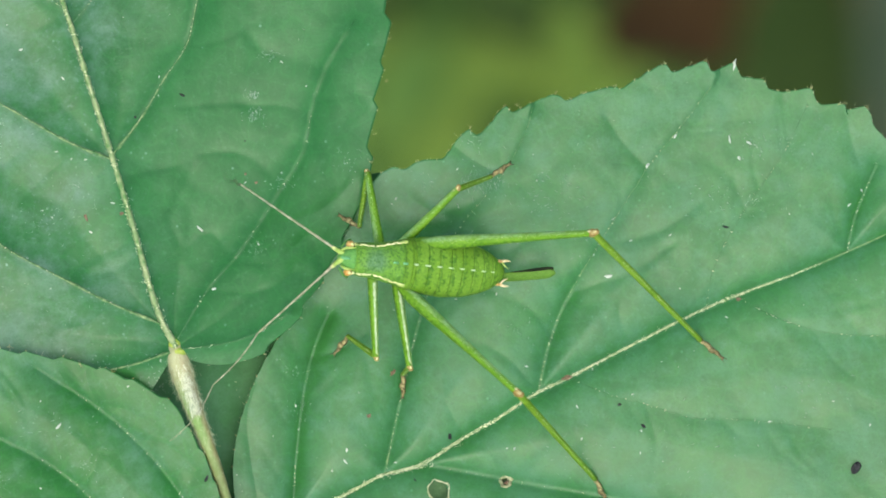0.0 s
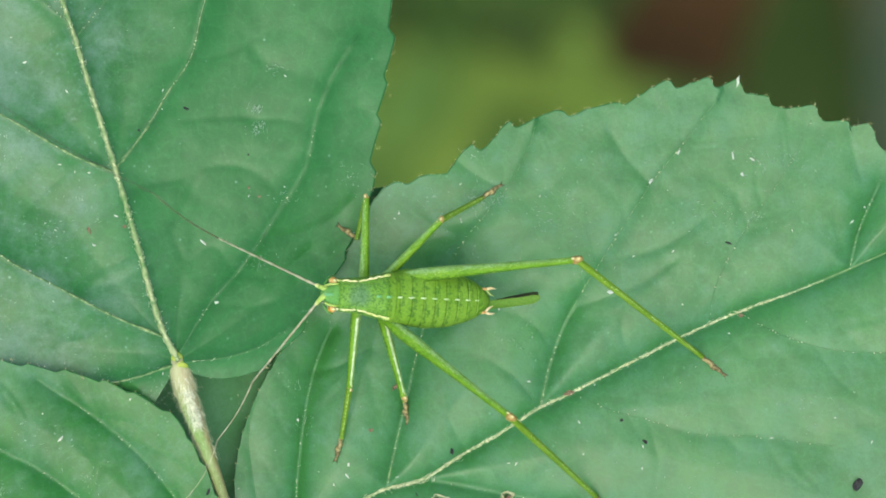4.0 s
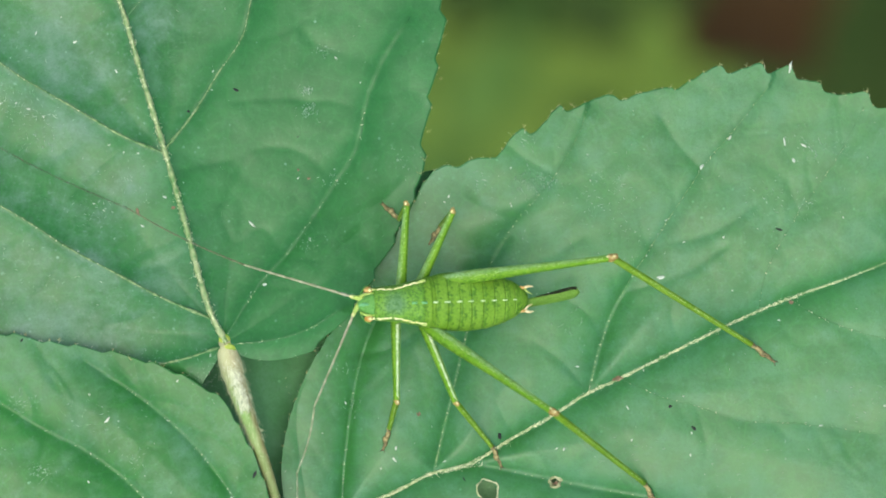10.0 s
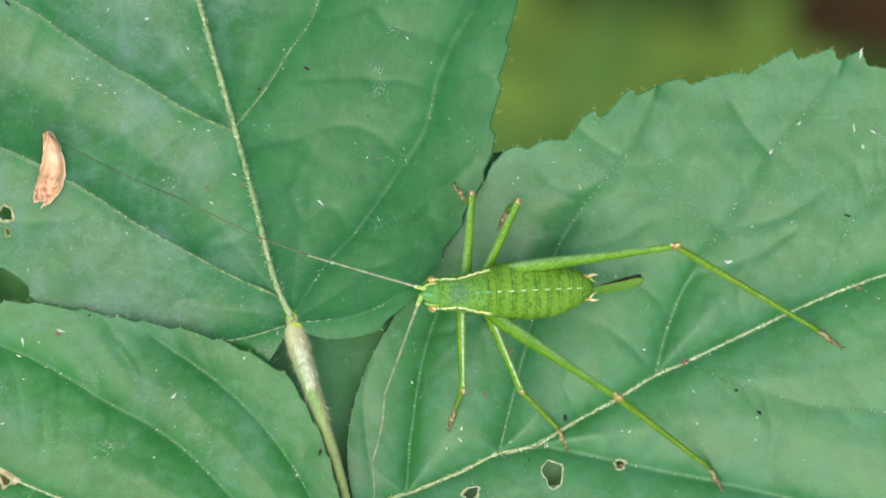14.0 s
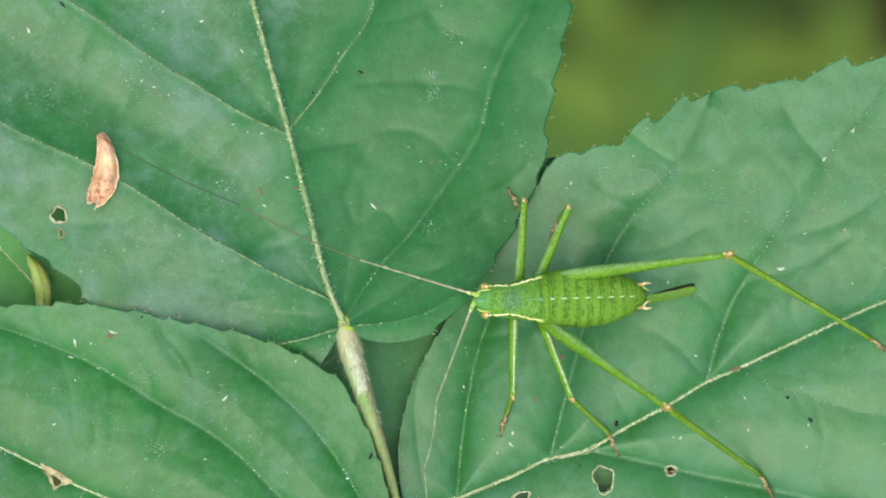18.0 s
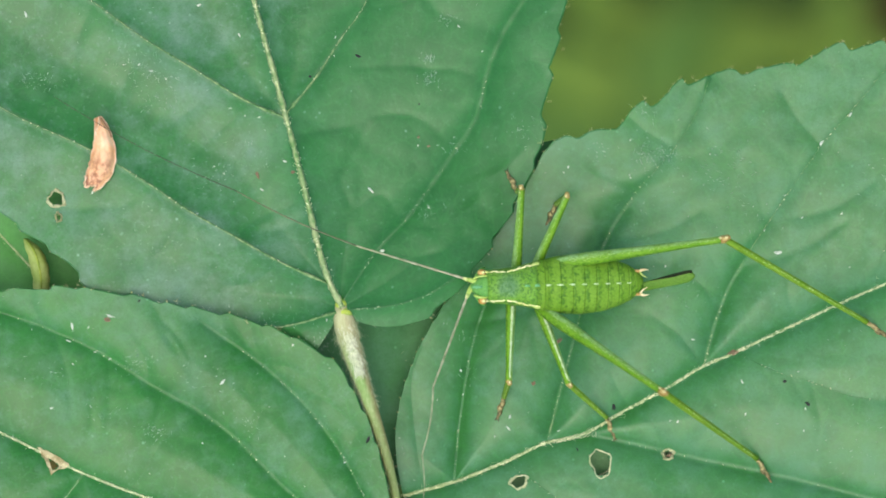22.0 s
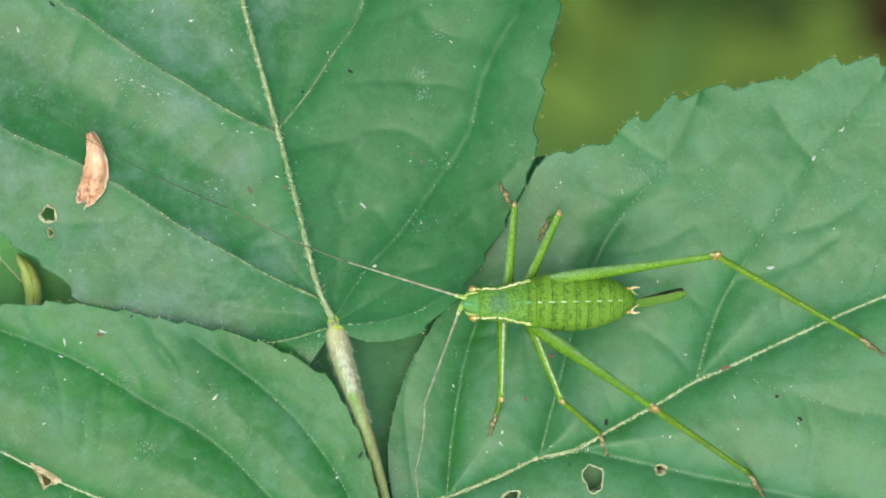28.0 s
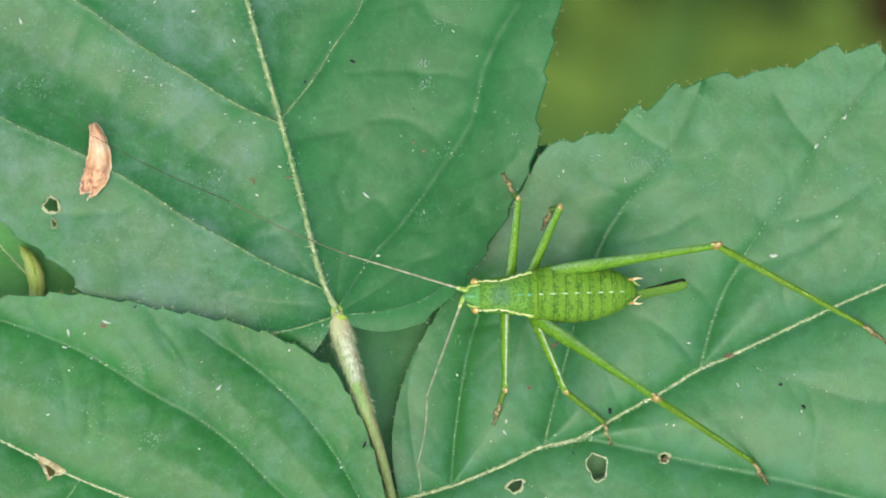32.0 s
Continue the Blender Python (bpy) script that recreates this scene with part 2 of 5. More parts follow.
HUSK = husk_skin("dry_husk")
SOIL = plain("soil", (0.084, 0.042, 0.009), (0.124, 0.064, 0.015), 9, 0.9, 8.0, 0.004)
CANE = plain("cane_skin", (0.10, 0.05, 0.03), (0.10, 0.14, 0.05), 40, 0.6)
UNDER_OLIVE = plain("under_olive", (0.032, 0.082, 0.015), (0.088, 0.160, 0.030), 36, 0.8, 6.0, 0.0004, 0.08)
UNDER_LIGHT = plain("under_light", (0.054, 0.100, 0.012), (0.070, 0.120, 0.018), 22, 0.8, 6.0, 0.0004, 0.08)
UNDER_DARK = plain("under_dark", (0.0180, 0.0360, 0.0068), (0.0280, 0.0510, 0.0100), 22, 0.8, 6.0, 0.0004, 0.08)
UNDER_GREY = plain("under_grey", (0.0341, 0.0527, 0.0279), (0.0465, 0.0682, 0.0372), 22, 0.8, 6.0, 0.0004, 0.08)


def speckled(name, a, b, dots, size, rough=0.55):
    """Insect skin: bright green with small dark dots."""
    m, nt, bsdf, co = start(name)
    c = blend(nt, ramp(nt, noisy(nt, co, 300), 0.35, 0.65), a, b)
    spot = ramp(nt, noisy(nt, co, size, 3, 0.65), 0.44, 0.60, 0.0, 0.7)
    c = blend(nt, spot, c, dots)
    v = node(nt, "ShaderNodeTexVoronoi", Scale=size * 1.5)
    nt.links.new(co, v.inputs["Vector"])
    c = blend(nt, ramp(nt, v.outputs["Distance"], 0.16, 0.30, 0.55, 0.0), c, dots)
    nt.links.new(c, bsdf.inputs["Base Color"])
    bsdf.inputs["Roughness"].default_value = rough
    bsdf.inputs["Specular IOR Level"].default_value = 0.14
    bsdf.inputs["Subsurface Weight"].default_value = 0.15
    bsdf.inputs["Subsurface Radius"].default_value = (0.0006, 0.001, 0.0003)
    bsdf.inputs["Subsurface Scale"].default_value = 0.5
    relief(nt, bsdf, noisy(nt, co, 5000), 0.6, 0.00005)
    return m


def math_node(nt, operation, a, b=None, c=None):
    """One step of arithmetic on sockets or numbers."""
    m = nt.nodes.new("ShaderNodeMath")
    m.operation = operation
    for socket, value in zip(m.inputs, (a, b, c)):
        if isinstance(value, (int, float)):
            socket.default_value = value
        elif value is not None:
            nt.links.new(value, socket)
    return m.outputs[0]


def skin_finish(nt, bsdf, co, colour, rough=0.55):
    nt.links.new(colour, bsdf.inputs["Base Color"])
    bsdf.inputs["Roughness"].default_value = rough
    bsdf.inputs["Specular IOR Level"].default_value = 0.14
    bsdf.inputs["Subsurface Weight"].default_value = 0.18
    bsdf.inputs["Subsurface Radius"].default_value = (0.0006, 0.001, 0.0003)
    bsdf.inputs["Subsurface Scale"].default_value = 0.5
    relief(nt, bsdf, noisy(nt, co, 5000), 0.6, 0.00005)


def banded_skin(name, a, b, dark):
    """Skin of the abdomen: each ring ends in a wavy, broken dark band; dots all over."""
    m, nt, bsdf, co = start(name)
    c = blend(nt, ramp(nt, noisy(nt, co, 420, 2), 0.35, 0.65), a, b)
    split = nt.nodes.new("ShaderNodeSeparateXYZ")
    nt.links.new(co, split.inputs[0])
    warp = math_node(nt, "MULTIPLY_ADD", noisy(nt, co, 2300, 2), 1.5, 27.25)
    ring = math_node(nt, "FRACT", math_node(nt, "MULTIPLY_ADD", split.outputs[0], 1 / (21.2 * U), warp))
    broken = ramp(nt, noisy(nt, co, 2600, 3), 0.36, 0.58, 0.15, 0.95)
    c = blend(nt, math_node(nt, "MULTIPLY", ramp(nt, ring, 0.45, 0.80), broken), c, dark)
    c = blend(nt, ramp(nt, noisy(nt, co, 5400, 3, 0.65), 0.48, 0.62, 0.0, 0.36), c, dark)
    c = blend(nt, ramp(nt, noisy(nt, co, 3900, 2), 0.60, 0.72, 0.0, 0.35), c, tuple(min(1.0, v * 1.5) for v in b))
    skin_finish(nt, bsdf, co, c)
    return m


def shield_skin(name, a, b, dots, patch):
    """Skin of the neck shield, with a grey-green speckled patch on its crown."""
    m, nt, bsdf, co = start(name)
    c = blend(nt, ramp(nt, noisy(nt, co, 500, 2), 0.35, 0.65), a, b)
    far = nt.nodes.new("ShaderNodeVectorMath")
    far.operation = "DISTANCE"
    nt.links.new(co, far.inputs[0])
    far.inputs[1].default_value = (-100 * U, 0, 24 * U)
    reach = math_node(nt, "MULTIPLY_ADD", noisy(nt, co, 1500, 2), 22 * U, far.outputs["Value"])
    c = blend(nt, ramp(nt, reach, 22 * U, 38 * U, 0.85, 0.0), c, patch)
    c = blend(nt, ramp(nt, noisy(nt, co, 4600, 3, 0.65), 0.46, 0.58, 0.0, 0.75), c, dots)
    c = blend(nt, ramp(nt, noisy(nt, co, 3600, 2), 0.60, 0.72, 0.0, 0.4), c, (0.20, 0.38, 0.12))
    skin_finish(nt, bsdf, co, c)
    return m


def leg_skin(name, a, b, dots, pale):
    """Skin of a thigh: a mottled pale highlight painted along one side and a dotted dark keel on the other."""
    m, nt, bsdf, co = start(name)
    c = blend(nt, ramp(nt, noisy(nt, co, 420), 0.35, 0.65), a, b)
    split = nt.nodes.new("ShaderNodeSeparateXYZ")
    nt.links.new(co, split.inputs[0])
    # highlight along the +y side, put into the colour
    ridge = math_node(nt, "MULTIPLY", ramp(nt, split.outputs[1], 0.0, 5 * U), ramp(nt, noisy(nt, co, 1500, 3), 0.36, 0.60, 0.25, 0.95))
    c = blend(nt, ridge, c, pale)
    keel = math_node(nt, "MULTIPLY", ramp(nt, split.outputs[1], -7 * U, -3 * U, 1.0, 0.0), ramp(nt, noisy(nt, co, 3200, 3), 0.44, 0.56, 0.0, 0.9))
    c = blend(nt, keel, c, dots)
    c = blend(nt, ramp(nt, noisy(nt, co, 4600, 3, 0.65), 0.50, 0.62, 0.0, 0.5), c, dots)
    skin_finish(nt, bsdf, co, c)
    return m


SKIN = banded_skin("cricket_skin", (0.110, 0.236, 0.014), (0.146, 0.286, 0.026), (0.044, 0.130, 0.010))
SKIN_BACK = shield_skin("cricket_back", (0.104, 0.250, 0.022), (0.142, 0.300, 0.034), (0.040, 0.125, 0.020), (0.078, 0.178, 0.078))
SKIN_HEAD = speckled("cricket_head", (0.090, 0.270, 0.048), (0.130, 0.320, 0.070), (0.070, 0.210, 0.045), 4200)
LEG = leg_skin("cricket_leg", (0.092, 0.222, 0.008), (0.142, 0.292, 0.020), (0.048, 0.140, 0.008), (0.215, 0.375, 0.135))
SHIN = speckled("cricket_shin", (0.100, 0.205, 0.008), (0.165, 0.290, 0.026), (0.070, 0.160, 0.008), 4200)
YELLOW = plain("yellow_line", (0.50, 0.56, 0.16), (0.72, 0.72, 0.38), 900, 0.5, bump=0)
MIDLINE = plain("pale_dash", (0.42, 0.60, 0.26), (0.62, 0.74, 0.46), 900, 0.5, bump=0)
ORANGE = plain("orange_skin", (0.40, 0.20, 0.03), (0.56, 0.38, 0.12), 1500, 0.35, bump=0)
KNEE = plain("mottled_knee", (0.20, 0.12, 0.02), (0.44, 0.36, 0.12), 3000, 0.5, bump=0)
PEACH = plain("cream_skin", (0.62, 0.50, 0.22), (0.78, 0.72, 0.46), 900, 0.5, bump=0)
FOOT = plain("brown_foot", (0.060, 0.050, 0.012), (0.34, 0.29, 0.11), 3200, 0.5)
CLAW = plain("dark_claw", (0.05, 0.02, 0.012), (0.09, 0.035, 0.02), 1500, 0.4, bump=0)
FEELER = plain("feeler", (0.20, 0.205, 0.10), (0.44, 0.44, 0.27), 1800, 0.5, bump=0)
FEELER_MID = plain("feeler_middle", (0.085, 0.090, 0.040), (0.16, 0.15, 0.075), 1800, 0.5, bump=0)
FEELER_DARK = plain("feeler_dark", (0.030, 0.045, 0.018), (0.06, 0.06, 0.025), 1800, 0.5, bump=0)
BLADE_GREEN = speckled("ovipositor_green", (0.085, 0.190, 0.018), (0.115, 0.225, 0.030), (0.060, 0.150, 0.014), 7000)
BLADE_DARK = plain("ovipositor_edge", (0.008, 0.012, 0.005), (0.020, 0.028, 0.010), 1500, 0.8, bump=0, spec=0.1)
SCAPE = plain("scape_skin", (0.28, 0.44, 0.07), (0.46, 0.56, 0.15), 2200, 0.5, bump=0)
KNEE_PALE = plain("pale_knee", (0.52, 0.48, 0.18), (0.70, 0.66, 0.34), 2500, 0.5, bump=0)
LEG_PALE = plain("leg_pale", (0.26, 0.42, 0.14), (0.56, 0.66, 0.40), 2200, 0.5, bump=0)
LEG_DOT = plain("leg_dot", (0.20, 0.38, 0.08), (0.40, 0.54, 0.22), 2500, 0.5, bump=0)
TEAL = plain("teal_mark", (0.10, 0.32, 0.10), (0.15, 0.40, 0.17), 1500, 0.5, bump=0)
VEINLET = plain("veinlet", (0.024, 0.112, 0.026), (0.060, 0.170, 0.056), 1500, 0.5, bump=0)

# ---------------------------------------------------------------- mesh helpers


def mesh_of(verts, faces, material, smooth=True):
    me = bpy.data.meshes.new("mesh")
    me.from_pydata([tuple(v) for v in verts], [], faces)
    me.validate()
    if smooth:
        me.shade_smooth()
    if material:
        me.materials.append(material)
    return me


def part(name, geometry, material, parent, label="", kind="", smooth=True):
    """One mesh object under a thing or a part; geometry is (verts, faces)."""
    ob = new(name, mesh_of(*geometry, material, smooth))
    ob.parent = parent
    return tagged(ob, label, kind=kind)


def thing(name, at, label, category, group=""):
    ob = new(name)
    ob.empty_display_size = 0.004
    ob.matrix_basis = at
    return tagged(ob, label, category, group)


def spline(points, count):
    """A smooth curve through the points, cut into count even steps."""
    p = np.array([tuple(q) for q in points], float)
    ext = np.vstack([2 * p[0] - p[1], p, 2 * p[-1] - p[-2]])
    fine = []
    for i in range(1, len(ext) - 2):
        a, b, c, d = ext[i - 1:i + 3]
        for u in np.linspace(0, 1, 24, endpoint=False):
            fine.append(0.5 * (2 * b + (c - a) * u + (2 * a - 5 * b + 4 * c - d) * u * u + (3 * b - a - 3 * c + d) * u ** 3))
    fine.append(ext[-2])
    fine = np.array(fine)
    run = np.concatenate([[0], np.cumsum(np.linalg.norm(np.diff(fine, axis=0), axis=1))])
    at = np.linspace(0, run[-1], count)
    return np.stack([np.interp(at, run, fine[:, k]) for k in range(p.shape[1])], 1)


def tube(points, radii, sides=8, flat=1.0):
    """A tube along points (n x 3) with a radius at each, closed at both ends."""
    pts = [Vector(p) for p in points]
    verts, faces = [], []
    for i, p in enumerate(pts):
        d = (pts[min(i + 1, len(pts) - 1)] - pts[max(i - 1, 0)]).normalized()
        up = Vector((0, 0, 1)) if abs(d.z) < 0.9 else Vector((0, 1, 0))
        side = d.cross(up).normalized()
        top = side.cross(d)
        for k in range(sides):
            a = 2 * math.pi * k / sides
            verts.append(p + float(radii[i]) * (math.cos(a) * side + flat * math.sin(a) * top))
    for i in range(len(pts) - 1):
        for k in range(sides):
            a, b = i * sides + k, i * sides + (k + 1) % sides
            faces.append((a, b, b + sides, a + sides))
    faces.append(tuple(range(sides))[::-1])
    faces.append(tuple(range(len(verts) - sides, len(verts))))
    return verts, faces


def loft(sections, sides=20):
    """A body along x: sections of (x, y, z, half width, half height, power)."""
    verts, faces = [], []
    for x, y, z, ry, rz, *power in sections:
        e = power[0] if power else 1.0
        for k in range(sides):
            a = 2 * math.pi * k / sides
            c, s = math.cos(a), math.sin(a)
            verts.append((x, y + ry * math.copysign(abs(c) ** e, c), z + rz * math.copysign(abs(s) ** e, s)))
    for i in range(len(sections) - 1):
        for k in range(sides):
            a, b = i * sides + k, i * sides + (k + 1) % sides
            faces.append((a, a + sides, b + sides, b))
    faces.append(tuple(range(sides)))
    faces.append(tuple(range(len(verts) - sides, len(verts)))[::-1])
    return verts, faces


def ball(centre, rx, ry, rz, rings=8, sides=12):
    secs = [(centre[0] - rx * math.cos(math.pi * i / rings), centre[1], centre[2],
             ry * max(0.02, math.sin(math.pi * i / rings)), rz * max(0.02, math.sin(math.pi * i / rings))) for i in range(rings + 1)]
    return loft(secs, sides)


def joined(pieces):
    verts, faces = [], []
    for v, f in pieces:
        base = len(verts)
        verts += [tuple(q) for q in v]
        faces += [tuple(i + base for i in q) for q in f]
    return verts, faces


def spike(root, tip, radius):
    """A fine hair: a three-sided spike."""
    root, tip = Vector(root), Vector(tip)
    d = (tip - root).normalized()
    a = d.orthogonal().normalized() * radius
    b = d.cross(a).normalized() * radius
    return [root + a, root - 0.5 * a + 0.87 * b, root - 0.5 * a - 0.87 * b, tip], [(0, 1, 3), (1, 2, 3), (2, 0, 3), (2, 1, 0)]


def grain(centre, sx, sy, sz, turn):
    """A small eight-sided crumb."""
    c, s = math.cos(turn), math.sin(turn)
    v = [(sx, 0, 0), (0, sy, 0), (-sx, 0, 0), (0, -sy, 0), (0, 0, sz), (0, 0, -sz)]
    v = [(centre[0] + x * c - y * s, centre[1] + x * s + y * c, centre[2] + z) for x, y, z in v]
    return v, [(0, 1, 4), (1, 2, 4), (2, 3, 4), (3, 0, 4), (1, 0, 5), (2, 1, 5), (3, 2, 5), (0, 3, 5)]


# ---------------------------------------------------------------- the bramble leaf
def curve_xy(points, count):
    return spline([plan(*p)[:2] for p in points], count)


def gap_to(xy, lines):
    """Distance of every point to the nearest of the lines."""
    best = np.full(len(xy), 1.0)
    for line in lines:
        for a, b in zip(line[:-1], line[1:]):
            d = b - a
            k = np.clip(((xy - a) @ d) / (d @ d + 1e-18), 0, 1)
            best = np.minimum(best, np.linalg.norm(xy - a - k[:, None] * d, axis=1))
    return best


def right_of(xy, line):
    """True for the points to the right of a line that runs up the plan."""
    order = np.argsort(line[:, 1])
    return xy[:, 0] > np.interp(xy[:, 1], line[order, 1], line[order, 0])


def saw(run, step, depth, rng):
    """Teeth along a margin: a slow rise and a sharp fall, uneven in size."""
    out, pos = np.zeros_like(run), -rng.random() * step
    while pos < run[-1]:
        size = step * rng.uniform(0.65, 1.45)
        inside = (run >= pos) & (run < pos + size)
        u = (run[inside] - pos) / size
        tooth = np.where(u < 0.82, 0.85 * (u / 0.82) ** 0.8 + 0.15 * np.maximum(0, (u - 0.70) / 0.12), (1 - u) / 0.18) - 0.5
        out[inside] = depth * rng.uniform(0.6, 1.35) * tooth
        pos += size
    return out


class Leaf:
    """A leaflet: its midrib, margins and veins on the plan, and its relief."""

    def __init__(self, mid, left, right, veins, lift, tilt=(0, 0), fold=0.0, bulge=0.9, seed=1, holes=(), small=(), soft=(), droops=(), rows=340, cols=72,
                 tooth=3.1 * MM, depth=0.5 * MM, crease=3.0, steps=()):
        self.rng = np.random.default_rng(seed)
        self.mid = curve_xy(mid, rows)
        self.margins = [curve_xy(left, rows), curve_xy(right, rows)]
        self.veins = [curve_xy(v, 60) for v in veins]
        self.main = [self.mid[::6]] + [v[::3] for k, v in enumerate(self.veins) if k not in soft]
        self.faint = [v[::3] for k, v in enumerate(self.veins) if k in soft]
        self.lift, self.tilt, self.fold, self.bulge, self.crease = lift, tilt, fold, bulge, crease
        self.centre = self.mid[rows // 3]
        self.steps = [(self.veins[k], plan(0, first).y, plan(0, full).y) for k, first, full in steps]
        self.holes, self.rows, self.cols, self.tooth, self.depth = holes, rows, cols, tooth, depth
        self.small = [curve_xy(v, 10) for v in small]
        self.droops = [(np.array(plan(x, y)[:2]), reach * MM, depth * MM) for x, y, reach, depth in droops]
        self.minor = self.branch()

    def branch(self):
        """Small veins that leave the lateral ones."""
        out = []
        for v in self.veins:
            length = np.linalg.norm(np.diff(v, axis=0), axis=1).sum()
            for k in range(max(1, int(length / (3.6 * MM)))):
                for side in (-1, 1):
                    i = int(self.rng.uniform(4, len(v) - 6))
                    d = v[i + 1] - v[i]
                    a = math.atan2(d[1], d[0]) + side * self.rng.uniform(0.7, 1.1)
                    run = self.rng.uniform(2.5, 6.5) * MM
                    p, pts = v[i].copy(), [v[i].copy()]
                    for _ in range(7):
                        p = p + run / 7 * np.array([math.cos(a), math.sin(a)])
                        a -= side * self.rng.uniform(-0.02, 0.16)
                        pts.append(p.copy())
                    out.append(np.array(pts))
        return out

    def height(self, xy):
        xy = np.atleast_2d(np.asarray(xy, float))
        d = gap_to(xy, self.main)
        if self.faint:
            d = np.minimum(d, gap_to(xy, self.faint) * 0.9 + 3.2 * MM)
        e = gap_to(xy, self.minor)
        g = gap_to(xy, self.small) if self.small else np.zeros(len(xy))
        off = xy - self.centre
        z = self.lift + off @ np.array(self.tilt)
        axis = self.mid[-1] - self.mid[0]
        axis = axis / np.linalg.norm(axis)
        across = np.abs((xy - self.mid[0]) @ np.array([-axis[1], axis[0]]))
        z = z + self.fold * across
        way = 1 if self.bulge > 0 else -1
        z = z + self.bulge * MM * d / (d + self.crease * MM) + way * 0.13 * MM * d / (d + 0.4 * MM)
        z = z + way * 0.06 * MM * e / (e + 0.5 * MM) + 0.24 * MM * g / (g + 0.9 * MM) - (0.40 * MM if way < 0 else 0.0)
        for line, first, full in self.steps:
            # panels that meet in a step: one flank stays level, the other falls away
            near = gap_to(xy, [line[::3]])
            fade = np.clip((xy[:, 1] - first) / (full - first), 0, 1)
            reach = np.where(right_of(xy, line), 1.2, 2.5) * MM
            z = z + 0.9 * self.bulge * MM * fade * fade * (3 - 2 * fade) * np.exp(-near / reach)
        for c, reach, depth in self.droops:
            z = z - depth * np.exp(-((xy - c) ** 2).sum(1) / reach ** 2)
        x, y, k = xy[:, 0] * 1000, xy[:, 1] * 1000, self.lift * 900
        wave = np.sin(0.42 * x + 0.9 * np.sin(0.31 * y + k)) * np.sin(0.37 * y + 1.1 * np.sin(0.23 * x - k))
        wave = wave + 0.35 * np.sin(1.3 * x + 1.7 * np.sin(0.9 * y)) * np.sin(1.1 * y + 1.3 * np.sin(1.2 * x + k))
        return z + 0.09 * MM * wave

    def place(self, xy, z):
        """Points of the plan lifted to z, on their way to a viewer above."""
        xy = np.asarray(xy, float)
        return np.column_stack([xy * (1 - np.asarray(z) / 0.5365)[:, None], z])

    def blade(self):
        """Upper and under side of the blade, joined round the margin, with the holes left open."""
        sides, self.points = [], []
        for s, line in enumerate(self.margins):
            run = np.concatenate([[0], np.cumsum(np.linalg.norm(np.diff(line, axis=0), axis=1))])
            wide = 15
            padded = np.vstack([np.repeat(line[:1], wide, 0), line, np.repeat(line[-1:], wide, 0)])
            even = np.stack([np.convolve(padded[:, k], np.ones(2 * wide + 1) / (2 * wide + 1), "valid") for k in (0, 1)], 1)
            keep = np.clip(np.minimum(np.arange(self.rows), np.arange(self.rows)[::-1]) / 20, 0, 1)[:, None]
            even = line + (even - line) * keep
            out = np.gradient(even, axis=0)
            out = np.stack([out[:, 1], -out[:, 0]], 1) * (-1 if s == 0 else 1)
            out /= np.linalg.norm(out, axis=1)[:, None] + 1e-12
            fade = np.clip((np.minimum(run, run[-1] - run) - 4 * MM) / (6 * MM), 0, 1)
            teeth = saw(run, self.tooth, self.depth, self.rng) * fade
            self.points.append([i for i in range(2, self.rows - 2) if teeth[i] > 0.12 * self.depth and teeth[i] >= teeth[i - 1] and teeth[i] > teeth[i + 1]])
            sides.append((even, line - even + out * teeth[:, None]))
        self.edges = [line + teeth for line, teeth in sides]
        w = np.linspace(-1, 1, 2 * self.cols + 1)
        w = np.sign(w) * (1 - (1 - np.abs(w)) ** 1.12)
        grid = np.zeros((self.rows, len(w), 2))
        for j, u in enumerate(w):
            line, teeth = sides[0 if u < 0 else 1]
            k = np.clip((abs(u) - 0.86) / 0.14, 0, 1)
            grid[:, j] = self.mid + abs(u) * (line - self.mid) + teeth * (k * k * (3 - 2 * k))
        xy = grid.reshape(-1, 2)
        z = self.height(xy)
        n, m = self.rows, len(w)
        top = self.place(xy, z)
        low = top - np.array([0, 0, 0.22 * MM])
        idx = np.arange(n * m).reshape(n, m)
        open_cell = np.zeros((n - 1, m - 1), bool)
        mids = (grid[:-1, :-1] + grid[1:, 1:]) / 2
        for hx, hy, ra, rb, turn in self.holes:
            c = np.array(plan(hx, hy)[:2])
            d = (mids - c) / U
            x = d[..., 0] * math.cos(turn) + d[..., 1] * math.sin(turn)
            y = -d[..., 0] * math.sin(turn) + d[..., 1] * math.cos(turn)
            open_cell |= (x / ra) ** 2 + (y / rb) ** 2 < 1
        faces, base = [], n * m
        for i in range(n - 1):
            for j in range(m - 1):
                if open_cell[i, j]:
                    continue
                a, b, c, d = idx[i, j], idx[i, j + 1], idx[i + 1, j + 1], idx[i + 1, j]
                faces.append((int(a), int(b), int(c), int(d)))
                faces.append((int(d + base), int(c + base), int(b + base), int(a + base)))
        for i in range(n - 1):
            for j in (0, m - 1):
                a, b = int(idx[i, j]), int(idx[i + 1, j])
                faces.append((a, b, b + base, a + base) if j == 0 else (b, a, a + base, b + base))
        return np.vstack([top, low]), faces

    def rib(self, line, r0, r1, proud=0.4, sides=7, rough=0.12, up=0.0, taper=1.0):
        z = self.height(line)
        radii = r1 + (r0 - r1) * np.linspace(1, 0, len(line)) ** taper
        radii = radii * (1 + rough * np.sin(np.arange(len(line)) * 2.1 + 3 * np.sin(np.arange(len(line)) * 0.7)))
        return tube(self.place(line, z + radii * proud + up), radii, sides)

    def at(self, x, y, up=0.0):
        p = plan(x, y)
        z = self.height([(p.x, p.y)])
        return Vector(self.place([(p.x, p.y)], z + up)[0])


